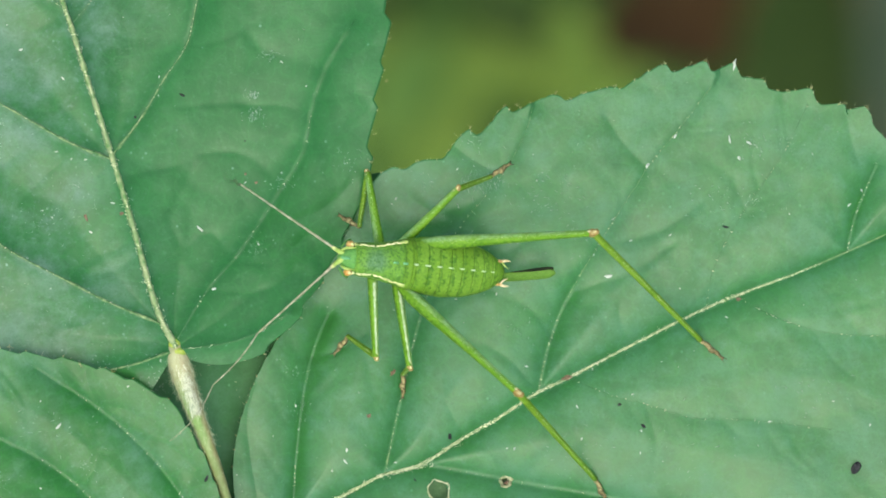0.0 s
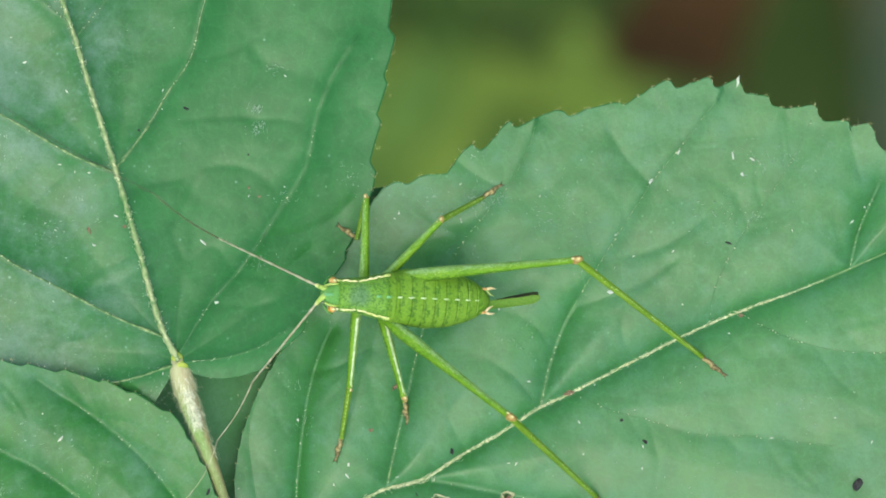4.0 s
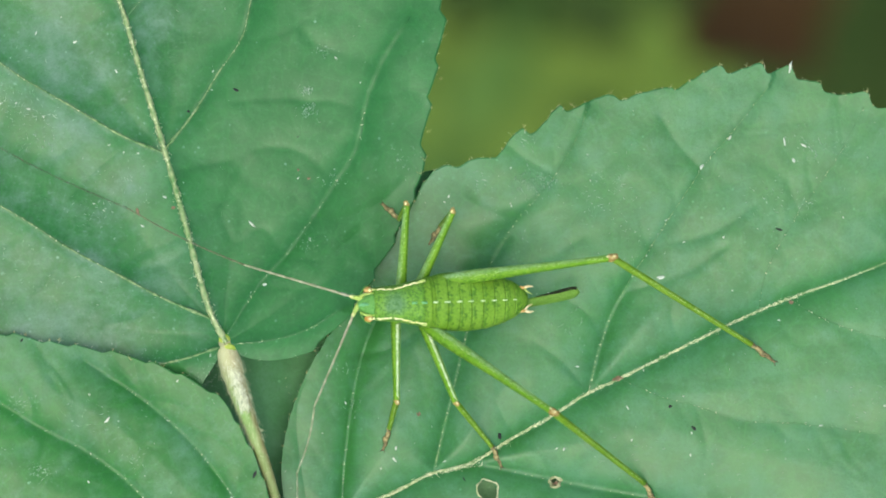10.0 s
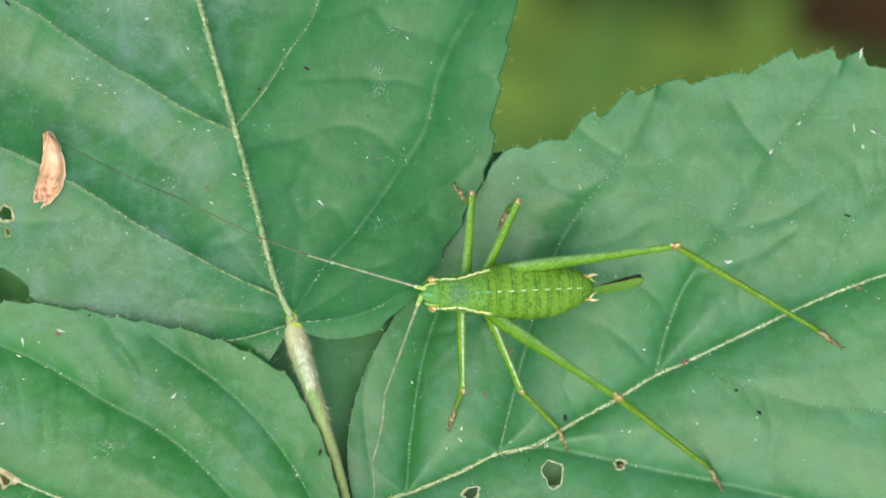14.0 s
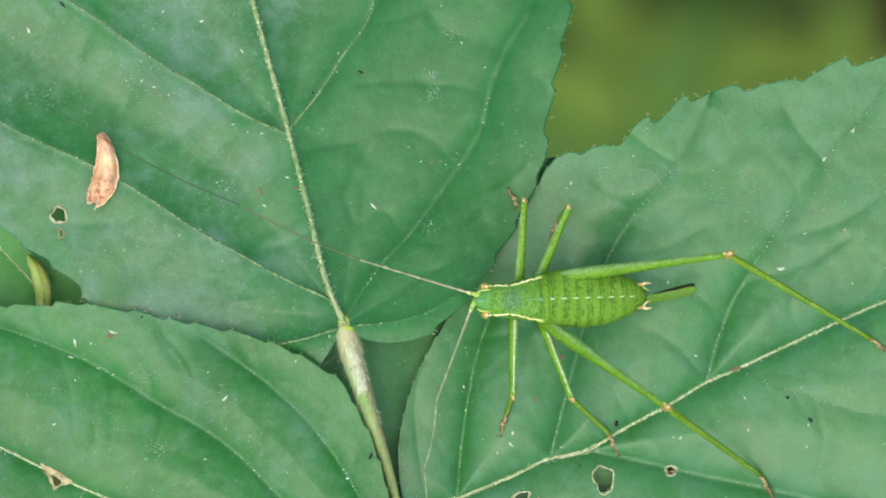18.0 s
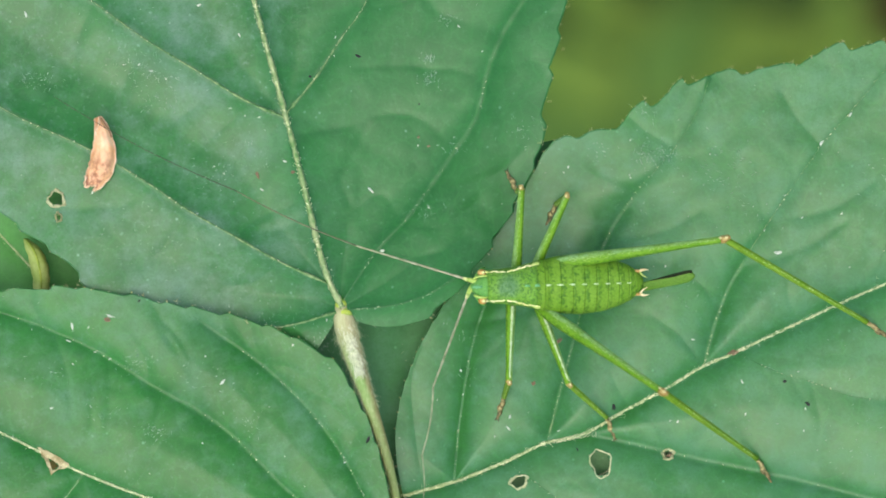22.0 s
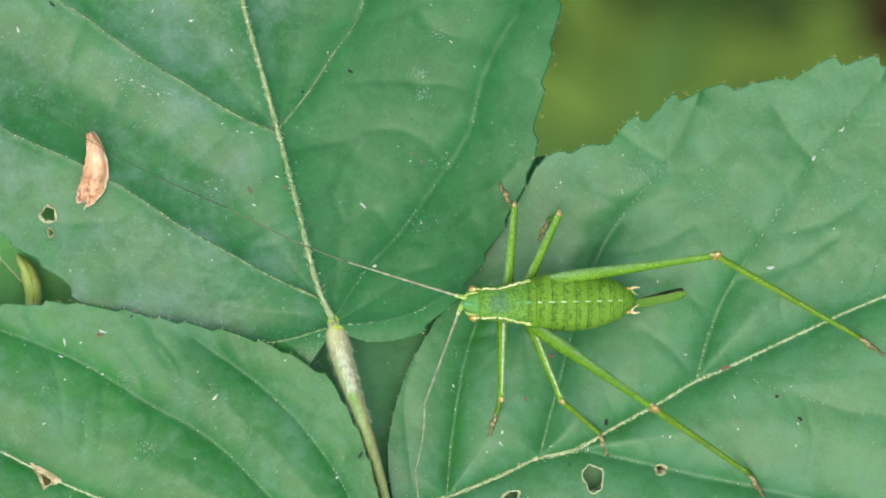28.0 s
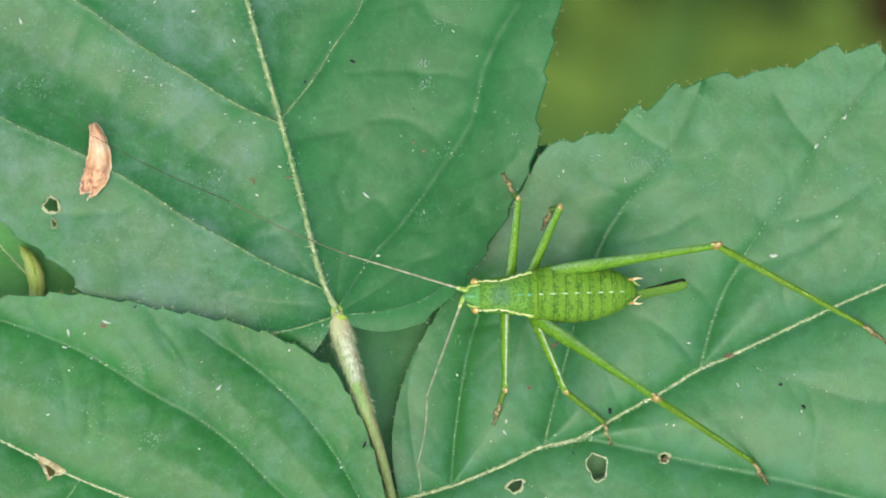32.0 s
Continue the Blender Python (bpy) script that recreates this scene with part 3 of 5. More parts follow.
def build_leaf(leaf, parent, material, label, rib=(0.19, 0.06), side_rib=0.05, specks=200, hairs=80, pale=(), beads=26, fine_end=0.03):
    """The blade with its ribs, hairs and crumbs under the plant."""
    rng = leaf.rng
    blade = part("leaflet", leaf.blade(), material, parent, label)
    part("midrib", leaf.rib(leaf.mid[:-6:2], rib[0] * MM, rib[1] * MM, 0.35, 8, 0.3, 0.03 * MM), VEIN, blade, "pale raised midrib with short hairs")
    for k, v in enumerate(leaf.veins):
        clear = k in pale
        part("lateral_vein", leaf.rib(v, side_rib * MM * (2.2 if clear else 0.55), fine_end * MM if clear else 0.015 * MM, 0.25, 7, 0.5, 0.03 * MM, 3.0), VEIN_SIDE if clear else VEIN_FINE, blade)
    fine = [leaf.rib(spline(v, 40), 0.013 * MM, 0.008 * MM, 0.0, 5, 0.7, 0.004 * MM) for v in leaf.small]
    part("fine_veining", joined(fine), VEINLET, blade, "thin veinlets", "stuff")
    tips = []
    for edge, rows in zip(leaf.edges, leaf.points):
        ends = edge[rows] + rng.normal(0, 0.04 * MM, (len(rows), 2))
        for p in leaf.place(ends, leaf.height(ends)) if len(rows) else ():
            n = rng.uniform(0.05, 0.11) * MM
            tips.append(grain(p, n * rng.uniform(1, 2), n * 0.7, n * 0.6, rng.uniform(0, 3)))
    part("tooth_tips", joined(tips), TIP, blade, "pale points of the teeth", "stuff")
    scurf = []
    fade = rng.beta(1.0, 1.3, 3000)
    base = leaf.mid[(fade * leaf.rows * 0.8).astype(int)]
    base = base + rng.normal(0, 1, base.shape) * (rib[0] * 0.65 * MM * (1 - 0.55 * fade))[:, None]
    off = np.linalg.norm(base - leaf.mid[(fade * leaf.rows * 0.8).astype(int)], axis=1)
    thick = (rib[0] + (rib[1] - rib[0]) * fade * 0.8) * MM
    dome = np.sqrt(np.clip(1 - (off / thick) ** 2, 0, 1))
    for p, lift in zip(leaf.place(base, leaf.height(base)), thick * (0.3 + 1.0 * dome) + 0.02 * MM):
        r = rng.uniform(0.014, 0.046) * MM
        scurf.append(grain((p[0], p[1], p[2] + lift), r * rng.uniform(0.8, 2.0), r, r, rng.uniform(0, 6)))
    for k, v in enumerate(leaf.veins):
        base = v[(rng.beta(1.0, 1.6, 70 if k in pale else beads) * (len(v) - 1)).astype(int)]
        base = base + rng.normal(0, 0.03 * MM, base.shape)
        for p in leaf.place(base, leaf.height(base)):
            r = rng.uniform(0.015, 0.04) * MM
            scurf.append(grain((p[0], p[1], p[2] + 0.09 * MM), r * rng.uniform(0.8, 2.0), r, r, rng.uniform(0, 6)))
    part("scurf", joined(scurf), HAIR, blade, "pale scurf on the midrib", "stuff")
    bits, spots = [], []
    lines = [leaf.mid[:leaf.rows * 2 // 3]] * 5 + leaf.veins
    for k in range(specks):
        if k % 3:
            i, j = rng.integers(6, leaf.rows - 6), rng.integers(0, 2)
            u = rng.random() ** 0.5
            spots.append(leaf.mid[i] + u * (leaf.margins[j][i] - leaf.mid[i]))
        else:
            line = lines[rng.integers(0, len(lines))]
            spots.append(line[rng.integers(0, len(line))] + rng.normal(0, 0.10 * MM, 2))
    for p in leaf.place(spots, leaf.height(spots)):
        z = p[2]
        s = rng.uniform(0.012, 0.036) * MM * (2.2 if rng.random() < 0.10 else 1)
        bits.append(grain((p[0], p[1], z + 0.3 * s), s * rng.uniform(0.8, 2.2), s, s * 0.7, rng.uniform(0, 6)))
    part("grit", joined(bits), SPECK, blade, "tiny pale grit on the leaf", "stuff")
    strands, roots, tips = [], [], []
    for edge in leaf.edges:
        for k in range(hairs):
            i = rng.integers(8, leaf.rows - 8)
            out = edge[i] - leaf.mid[i]
            out = out / np.linalg.norm(out) + rng.normal(0, 0.5, 2)
            roots.append(edge[i])
            tips.append((*(out * rng.uniform(0.08, 0.27) * MM), rng.uniform(-0.1, 0.3) * MM))
    for k in range(hairs * 2):
        i = rng.integers(0, int(leaf.rows * 0.7))
        roots.append(leaf.mid[i] + rng.normal(0, 0.1 * MM, 2))
        tips.append((*rng.normal(0, 0.25 * MM, 2), 0.35 * MM))
    for p, q in zip(leaf.place(roots, leaf.height(roots)), tips):
        root = Vector(p)
        strands.append(spike(root, root + Vector(q), 0.012 * MM))
    part("hairs", joined(strands), HAIR, blade, "short pale hairs on the margin and midrib", "stuff")
    return blade


def hole_rim(leaf, blade, x, y, ra, rb, turn, width, material, label, corners=0.10):
    """The dry, ragged ring round a hole."""
    rng = np.random.default_rng(int(x))
    pts = []
    for k in range(29):
        a = 2 * math.pi * k / 28
        r = 1 + corners * math.sin(3 * a + x) + 0.08 * math.sin(5 * a) + 0.04 * math.sin(9 * a + y)
        px, py = ra * r * math.cos(a), rb * r * math.sin(a)
        c, s = math.cos(turn), math.sin(turn)
        q = leaf.at(x + px * c - py * s, y - (px * s + py * c))
        pts.append(q + Vector((0, 0, 0.03 * MM)))
    radii = [width * U * (0.35 + 0.95 * rng.random()) for _ in pts]
    radii[-1] = radii[0]
    return part("hole_rim", tube(pts, radii, 7, 0.6), material, blade, label)


leaf_a = Leaf(
    mid=[(592, 572), (560, 500), (520, 340), (490, 225), (455, 100), (428, 0), (380, -160), (330, -330), (270, -520), (200, -720)],
    left=[(592, 572), (565, 620), (490, 720), (380, 730), (270, 670), (165, 570), (105, 492), (50, 452), (0, 415), (-90, 330),
          (-200, 180), (-280, 0), (-300, -200), (-230, -420), (-60, -600), (100, -690), (200, -720)],
    right=[(592, 572), (622, 597), (680, 606), (735, 592), (768, 568), (812, 525), (862, 452), (895, 395), (925, 335), (947, 280),
           (952, 210), (970, 118), (985, 50), (990, -20), (980, -170), (915, -340), (790, -520), (560, -660), (350, -725), (200, -720)],
    veins=[[(493, 228), (545, 165), (590, 95), (632, 35), (655, -50), (700, -180)],
           [(596, 556), (655, 468), (700, 422), (750, 356), (790, 296), (814, 264), (836, 222), (843, 178), (866, 110), (892, 60), (930, 5)],
           [(600, 576), (680, 568), (740, 550), (800, 515)],
           [(490, 235), (420, 205), (330, 150), (240, 95), (150, 30), (95, -5), (-60, -120)],
           [(568, 530), (480, 490), (400, 445), (320, 400), (230, 340), (130, 285), (0, 225), (-150, 130)],
           [(582, 580), (500, 603), (400, 612), (280, 580)],
           [(425, 0), (500, -90), (570, -210), (620, -340)],
           [(418, -30), (300, -130), (130, -230), (-60, -310)]],
    lift=2.9 * MM, tilt=(-0.02, -0.03), fold=-0.055, bulge=-1.75, seed=3, soft=(), droops=((480, 690, 7, 0.5), (440, 608, 4.5, 0.75), (338, 597, 3.0, 0.4), (288, 586, 4.5, 0.5), (225, 610, 5.0, 0.25), (110, 530, 11, -1.2), (340, 590, 5, 0.3), (905, 480, 8, -0.3), (905, 405, 5.5, 1.1)), small=[[(515, 266), (560, 257), (605, 251), (640, 234), (695, 228), (745, 246), (788, 290)], [(545, 165), (570, 150), (640, 146), (710, 143), (765, 152), (805, 150), (846, 180)],
                                             [(632, 38), (690, 34), (722, 20), (750, 2)], [(752, 356), (800, 358), (842, 345), (882, 324), (912, 294)], [(655, 470), (705, 478), (760, 474), (805, 448)],
                                             [(838, 222), (880, 214), (920, 190), (952, 164)], [(862, 142), (890, 141), (925, 130)], [(735, 18), (765, 50), (800, 66)], [(880, 88), (915, 76), (960, 48)],
                                             [(95, 397), (150, 396), (205, 390), (245, 366)], [(402, 446), (440, 415), (505, 390)], [(365, 172), (340, 205), (300, 240)], [(440, 205), (395, 240), (340, 290), (300, 340)],
                                             [(250, 100), (215, 150), (190, 215)], [(150, 32), (125, 90), (110, 170)], [(540, 400), (490, 430), (440, 440)], [(480, 490), (440, 525), (380, 540)], [(320, 400), (290, 450), (240, 500)],
                                             [(700, 425), (770, 425), (830, 385)], [(545, 430), (610, 400), (660, 370), (700, 420)], [(640, 234), (620, 290), (590, 340), (610, 400)]],
    holes=[(86, 380, 13, 13, 0.3), (90, 412, 5, 7, 0.2)])
leaf_b = Leaf(
    mid=[(700, 905), (790, 880), (880, 845), (950, 812), (1020, 795), (1090, 755), (1160, 718), (1230, 676), (1285, 652), (1400, 598),
         (1500, 552), (1588, 517), (1700, 480), (1800, 442), (1900, 400), (2000, 350)],
    left=[(700, 905), (688, 840), (688, 775), (705, 700), (740, 618), (790, 540), (845, 470), (890, 400), (935, 320), (958, 285), (985, 268),
          (1010, 270), (1040, 256), (1077, 254), (1102, 224), (1124, 205), (1138, 214), (1158, 202), (1190, 166), (1205, 176), (1242, 160), (1282, 148), (1301, 160),
          (1328, 149), (1386, 137), (1396, 142), (1432, 122), (1474, 101), (1493, 115), (1526, 104), (1549, 99), (1561, 116), (1575, 113), (1600, 103), (1614, 127),
          (1650, 134), (1663, 152), (1694, 157), (1735, 154), (1749, 180), (1794, 183), (1799, 193), (1834, 191), (1850, 230), (1885, 260), (1950, 300), (2000, 350)],
    right=[(700, 905), (780, 1020), (950, 1140), (1200, 1210), (1500, 1200), (1750, 1110), (1950, 950), (2060, 760), (2090, 560),
           (2060, 430), (2000, 350)],
    veins=[[(790, 880), (798, 790), (812, 690), (822, 640), (840, 580), (870, 515)],
           [(955, 810), (975, 730), (995, 655), (1022, 555), (1060, 450), (1110, 370), (1180, 290), (1225, 215), (1240, 168)],
           [(1232, 674), (1255, 590), (1290, 510), (1350, 415), (1440, 285), (1500, 215), (1570, 130)],
           [(1535, 540), (1550, 470), (1600, 380), (1680, 270), (1730, 180)],
           [(1790, 446), (1808, 380), (1850, 290)],
           [(1020, 795), (1100, 812), (1200, 835), (1320, 860), (1450, 890), (1600, 930)],
           [(1290, 652), (1360, 685), (1420, 702), (1500, 730), (1600, 738), (1750, 760)],
           [(1592, 518), (1660, 558), (1760, 590), (1900, 600)],
           [(880, 845), (960, 900), (1080, 1000), (1150, 1100)]],
    lift=-1.6 * MM, tilt=(0.045, -0.012), fold=0.0, bulge=1.8, crease=2.0, seed=5, soft=(3, 6, 7, 8), steps=((1, 420, 330), (2, 530, 430)), droops=((985, 310, 8, -0.5), (893, 412, 7, 1.4)), rows=460, cols=84, depth=0.14 * MM, tooth=1.4 * MM,  small=[[(1262, 575), (1215, 520), (1160, 480)], [(1300, 495), (1400, 470), (1480, 420)], [(1350, 415), (1450, 400), (1530, 350)],
                             [(1060, 450), (1150, 440), (1230, 400)], [(1110, 370), (1040, 340), (990, 300)], [(1180, 290), (1130, 260), (1100, 235)],
                             [(1200, 835), (1240, 790), (1300, 760)], [(1120, 738), (1150, 800), (1160, 850)], [(1420, 702), (1440, 780), (1430, 850)],
                             [(820, 600), (880, 590), (930, 560)], [(1268, 555), (1238, 540), (1205, 515), (1150, 490)], [(1225, 668), (1190, 622), (1140, 585)], [(1100, 750), (1070, 690), (1060, 640)], [(735, 880), (722, 800), (715, 700), (735, 640)], [(1400, 598), (1380, 540), (1400, 480)], [(1440, 285), (1400, 240), (1370, 190)]],
    holes=[(1050, 847, 17, 24, 0.25), (1169, 831, 8, 8, 0.0), (905, 880, 14, 10, 0.4)])
leaf_c = Leaf(
    mid=[(660, 1000), (560, 985), (420, 960), (280, 920), (135, 866), (20, 809), (-100, 750), (-300, 640), (-450, 560)],
    left=[(660, 1000), (600, 1150), (450, 1280), (250, 1300), (50, 1220), (-150, 1080), (-320, 880), (-420, 700), (-450, 560)],
    right=[(660, 1000), (677, 930), (668, 870), (646, 792), (614, 722), (588, 677), (540, 642), (462, 604), (380, 582), (300, 567),
           (230, 552), (150, 540), (100, 535), (0, 540), (-120, 522), (-250, 510), (-380, 520), (-450, 560)],
    veins=[[(640, 997), (560, 950), (480, 882), (410, 810), (340, 757), (250, 708), (180, 662), (100, 622), (0, 585), (-110, 555)],
           [(650, 950), (618, 880), (574, 806), (513, 731), (446, 671), (378, 623), (330, 588)],
           [(420, 960), (380, 1060), (300, 1160)], [(135, 866), (60, 960), (-40, 1040)]],
    lift=1.5 * MM, tilt=(-0.004, 0.0), fold=0.0, bulge=1.3, crease=2.4, seed=9, depth=0.34 * MM, small=[[(250, 708), (240, 660), (200, 610)], [(340, 757), (330, 700), (280, 620)], [(446, 671), (500, 680), (560, 720)], [(180, 662), (150, 720), (150, 780)],
                    [(340, 757), (280, 800), (230, 880)], [(513, 731), (570, 745), (620, 790)], [(255, 557), (270, 592), (300, 622), (322, 665), (330, 740)], [(378, 592), (392, 620), (430, 655)], [(430, 604), (438, 640), (460, 680)], [(85, 625), (105, 690), (112, 765)], [(178, 668), (182, 720), (176, 790)], [(275, 722), (262, 775), (250, 850)], [(60, 600), (45, 570), (40, 545)], [(410, 812), (440, 780), (450, 720)]], holes=[(81, 850, 10, 7, -0.7)])

bramble = thing("bramble", pose(0, 0, -1.0), "bramble cane with dark green toothed leaflets", "plant")


def under(ob):
    """Meshes built in the world's place, hung on the plant's base."""
    ob.matrix_parent_inverse = bramble.matrix_basis.inverted()
    return ob


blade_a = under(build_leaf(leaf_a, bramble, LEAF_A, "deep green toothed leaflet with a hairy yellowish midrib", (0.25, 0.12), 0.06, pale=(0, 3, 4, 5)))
blade_b = under(build_leaf(leaf_b, bramble, LEAF_B, "broad blue-green toothed leaflet with small holes", (0.13, 0.020), 0.030, pale=(1, 2), fine_end=0.012))
blade_c = under(build_leaf(leaf_c, bramble, LEAF_C, "green leaflet with deep folds along its veins", (0.10, 0.05), 0.06, beads=40))
hole_rim(leaf_a, blade_a, 86, 380, 14, 14, 0.3, 3.0, RIM, "dry pale ring round a hole")
hole_rim(leaf_a, blade_a, 90, 412, 5, 8, 0.2, 2.2, RIM, "dry brown ring round a hole")
hole_rim(leaf_b, blade_b, 1050, 847, 17.5, 25, 0.25, 1.8, HOLE_RIM, "pale dry ring round a hole")
hole_rim(leaf_b, blade_b, 1169, 831, 9, 9, 0.0, 3.4, RIM, "dry brown ring round a hole")
hole_rim(leaf_b, blade_b, 905, 880, 15, 11, 0.4, 2.6, HOLE_RIM, "pale dry ring round a hole")
outline = spline([(52, 818), (72, 827), (93, 838), (111, 853), (97, 857), (86, 860), (77, 868), (71, 852), (62, 836), (52, 818)], 27)[:-1]
inner = spline([(72, 838), (80, 843), (90, 850), (88, 857), (80, 860), (76, 851), (72, 838)], 27)[:-1]
ring_out = [leaf_c.at(x + 1.2 * math.sin(k * 2.1), y + 1.2 * math.cos(k * 2.9), 0.06 * MM) for k, (x, y) in enumerate(outline)]
ring_in = [leaf_c.at(x + 0.9 * math.sin(k * 2.7), y + 0.9 * math.cos(k * 1.9), (0.10 + 0.05 * math.sin(k * 1.7)) * MM) for k, (x, y) in enumerate(inner)]
low = [p - Vector((0, 0, 0.12 * MM)) for p in ring_out + ring_in]
torn = [(k, (k + 1) % 26, 26 + (k + 1) % 26, 26 + k) for k in range(26)]
torn += [tuple(i + 52 for i in f[::-1]) for f in torn] + [((k + 1) % 26, k, 52 + k, 52 + (k + 1) % 26) for k in range(26)]
part("torn_flesh", (ring_out + ring_in + low, torn), TAN, blade_c, "tan dry flesh round a torn hole", smooth=False)

def scuff(leaf, blade, x, y, spread, count):
    """A patch of fine pale scuffing."""
    r = np.random.default_rng(int(x + y))
    pts = np.array([plan(x + r.normal(0, spread), y + r.normal(0, spread * 0.7))[:2] for _ in range(count * 3)])
    bits, lay = [], r.uniform(0, 3)
    for p in leaf.place(pts, leaf.height(pts)):
        n = r.uniform(0.012, 0.036) * MM
        bits.append(grain((p[0], p[1], p[2] + 0.01 * MM), n * r.uniform(1, 7), n * 0.8, n * 0.5, lay + r.normal(0, 0.5)))
    part("scuff_mark", joined(bits), SCUFF, blade, "patch of fine pale scuffing", "stuff")


for leaf, blade, spots in (
        (leaf_b, blade_b, ((1135, 300, 20, 40), (1165, 305, 12, 26), (1130, 222, 14, 10), (1040, 300, 14, 10), (1500, 800, 50, 16), (1300, 780, 40, 10), (1320, 420, 30, 10), (1200, 560, 30, 10), (1260, 340, 36, 26), (1280, 300, 24, 12),
                           (1640, 250, 24, 26), (1570, 330, 30, 14), (1690, 250, 20, 12), (1620, 360, 24, 12), (810, 690, 14, 12), (800, 620, 16, 8), (1100, 370, 30, 8), (1720, 690, 40, 14))),
        (leaf_a, blade_a, ((230, 140, 24, 26), (255, 160, 22, 18), (746, 165, 9, 26), (745, 130, 6, 14), (780, 60, 10, 14), (45, 167, 12, 12), (70, 168, 14, 8), (270, 200, 34, 22), (420, 300, 40, 18), (200, 90, 40, 10), (360, 335, 24, 14),
                           (260, 450, 50, 14), (470, 595, 34, 20), (560, 640, 20, 12), (790, 290, 12, 12), (735, 400, 14, 16), (905, 260, 20, 10))),
        (leaf_c, blade_c, ((230, 670, 16, 26), (260, 790, 12, 24), (330, 700, 30, 12), (170, 760, 20, 10), (90, 700, 24, 8), (420, 770, 20, 8)))):
    for x, y, spread, count in spots:
        scuff(leaf, blade, x, y, spread, count)

# a pale crust on one stretch of the broad leaflet's midrib
rng = np.random.default_rng(61)
crust = []
for _ in range(110):
    u = rng.beta(1.3, 1.3)
    root = leaf_b.at(945 + 100 * u + rng.normal(0, 0.8), 815 - 21 * u + rng.normal(0, 2.2), 0.19 * MM)
    n = rng.uniform(0.02, 0.045) * MM
    crust.append(grain(root, n * rng.uniform(0.9, 1.9), n, n * 0.7, rng.uniform(0, 3)))
part("crust", joined(crust), HAIR, blade_b, "pale crust on the midrib", "stuff")

# hooked hairs on the tips of the teeth
for leaf, blade, points in ((leaf_b, blade_b, ((1126, 202), (1190, 167), (1213, 165), (1282, 148), (1328, 149), (1388, 138), (1474, 101), (1526, 104), (1549, 99), (1600, 103), (1650, 134), (1694, 157), (1735, 154), (1794, 183), (1834, 191))),
                            (leaf_a, blade_a, ((992, 40), (982, 115), (960, 208), (950, 258), (942, 282))),
                            (leaf_c, blade_c, ((105, 535), (125, 533), (150, 541), (240, 551), (300, 562), (425, 598), (480, 612)))):
    tufts = []
    r = np.random.default_rng(len(points))
    for x, y in points:
        root = leaf.at(x, y)
        for _ in range(6):
            a = r.uniform(0.0, 2.6)
            start_at = root + Vector((r.normal(0, 0.10), r.normal(0, 0.06), 0)) * MM
            tufts.append(spike(start_at, start_at + Vector((math.cos(a) * 0.34, math.sin(a) * 0.36, r.uniform(0, 0.3))) * r.uniform(0.5, 1.2) * MM, 0.022 * MM))
    part("tooth_tufts", joined(tufts), TIP, blade, "hooked pale hairs on the teeth", "stuff")

# the leaf stalk and the cane that carries it down to the ground
stalk = spline([plan(591, 568, 2.3 * MM), plan(599, 605, 2.3 * MM), plan(616, 665, 2.2 * MM), plan(642, 742, 1.9 * MM), plan(664, 812, 1.4 * MM),
                plan(682, 880, 0.6 * MM), plan(700, 980, -1.5 * MM), plan(722, 1120, -6 * MM)], 40)
stalk_r = np.interp(np.linspace(0, 1, 40), [0, 0.03, 0.06, 0.11, 0.17, 0.25, 0.33, 0.42, 0.52, 0.6, 1], [0.62 * MM, 0.86 * MM, 0.92 * MM, 0.86 * MM, 0.76 * MM, 0.62 * MM, 0.55 * MM, 0.47 * MM, 0.38 * MM, 0.36 * MM, 0.7 * MM])
petiole = under(part("petiole", tube(stalk, stalk_r, 18), STEM, bramble, "hairy pale green and brown leaf stalk"))
part("joint", joined([ball(plan(591, 566, 2.55 * MM), 0.50 * MM, 0.62 * MM, 0.45 * MM, 10, 16), ball(plan(596, 582, 2.5 * MM), 0.74 * MM, 0.66 * MM, 0.62 * MM, 10, 16)]), STEM_YELLOW, petiole, "yellow-green joint under the leaflet")
rng = np.random.default_rng(21)


def stalk_hairs(count, first, last, skew, spread, middle, long, thick, stray, name, material, label):
    """Hairs on the leaf stalk, between two stations, round a middle angle, laid along the stalk."""
    strands = []
    for _ in range(count):
        at = first + (last - first) * rng.random() ** skew
        i = int(at)
        d = Vector(stalk[i + 1] - stalk[i]).normalized()
        side = d.cross(Vector((0, 0, 1))).normalized()
        a = middle + rng.normal(0, spread)
        out = math.cos(a) * side + math.sin(a) * Vector((0, 0, 1))
        centre = Vector(stalk[i]).lerp(Vector(stalk[i + 1]), at - i)
        root = centre + float(stalk_r[i]) * 0.96 * out
        tip = root + (d * rng.uniform(0.4, 1.0) * long + out * stray * rng.uniform(0.3, 1.3) * long + side * rng.normal(0, 0.22) * long) * MM
        strands.append(spike(root, tip, thick * rng.uniform(0.6, 1.3) * MM))
    part(name, joined(strands), material, petiole, label, "stuff")


stalk_hairs(800, 1.6, 8, 1.0, 0.36, 1.70, 0.75, 0.020, 0.04, "hairs", HAIR_CREAM, "dense cream hairs laid along the stalk")
stalk_hairs(300, 0.5, 12, 1.2, 0.25, 0.35, 0.60, 0.012, 0.45, "fringe", FELT, "tan hairs along one flank")
stalk_hairs(300, 0.5, 12, 1.2, 0.25, 2.8, 0.60, 0.012, 0.45, "fringe", FELT, "tan hairs along one flank")
stalk_hairs(160, 6, 30, 1.3, 0.8, 1.57, 0.42, 0.009, 0.6, "felt", FELT, "short tan hairs")
stalk_hairs(160, 0.2, 4, 1.0, 1.2, 1.57, 0.7, 0.010, 0.7, "tuft", FELT, "tuft of tan hairs where the leaflet joins")
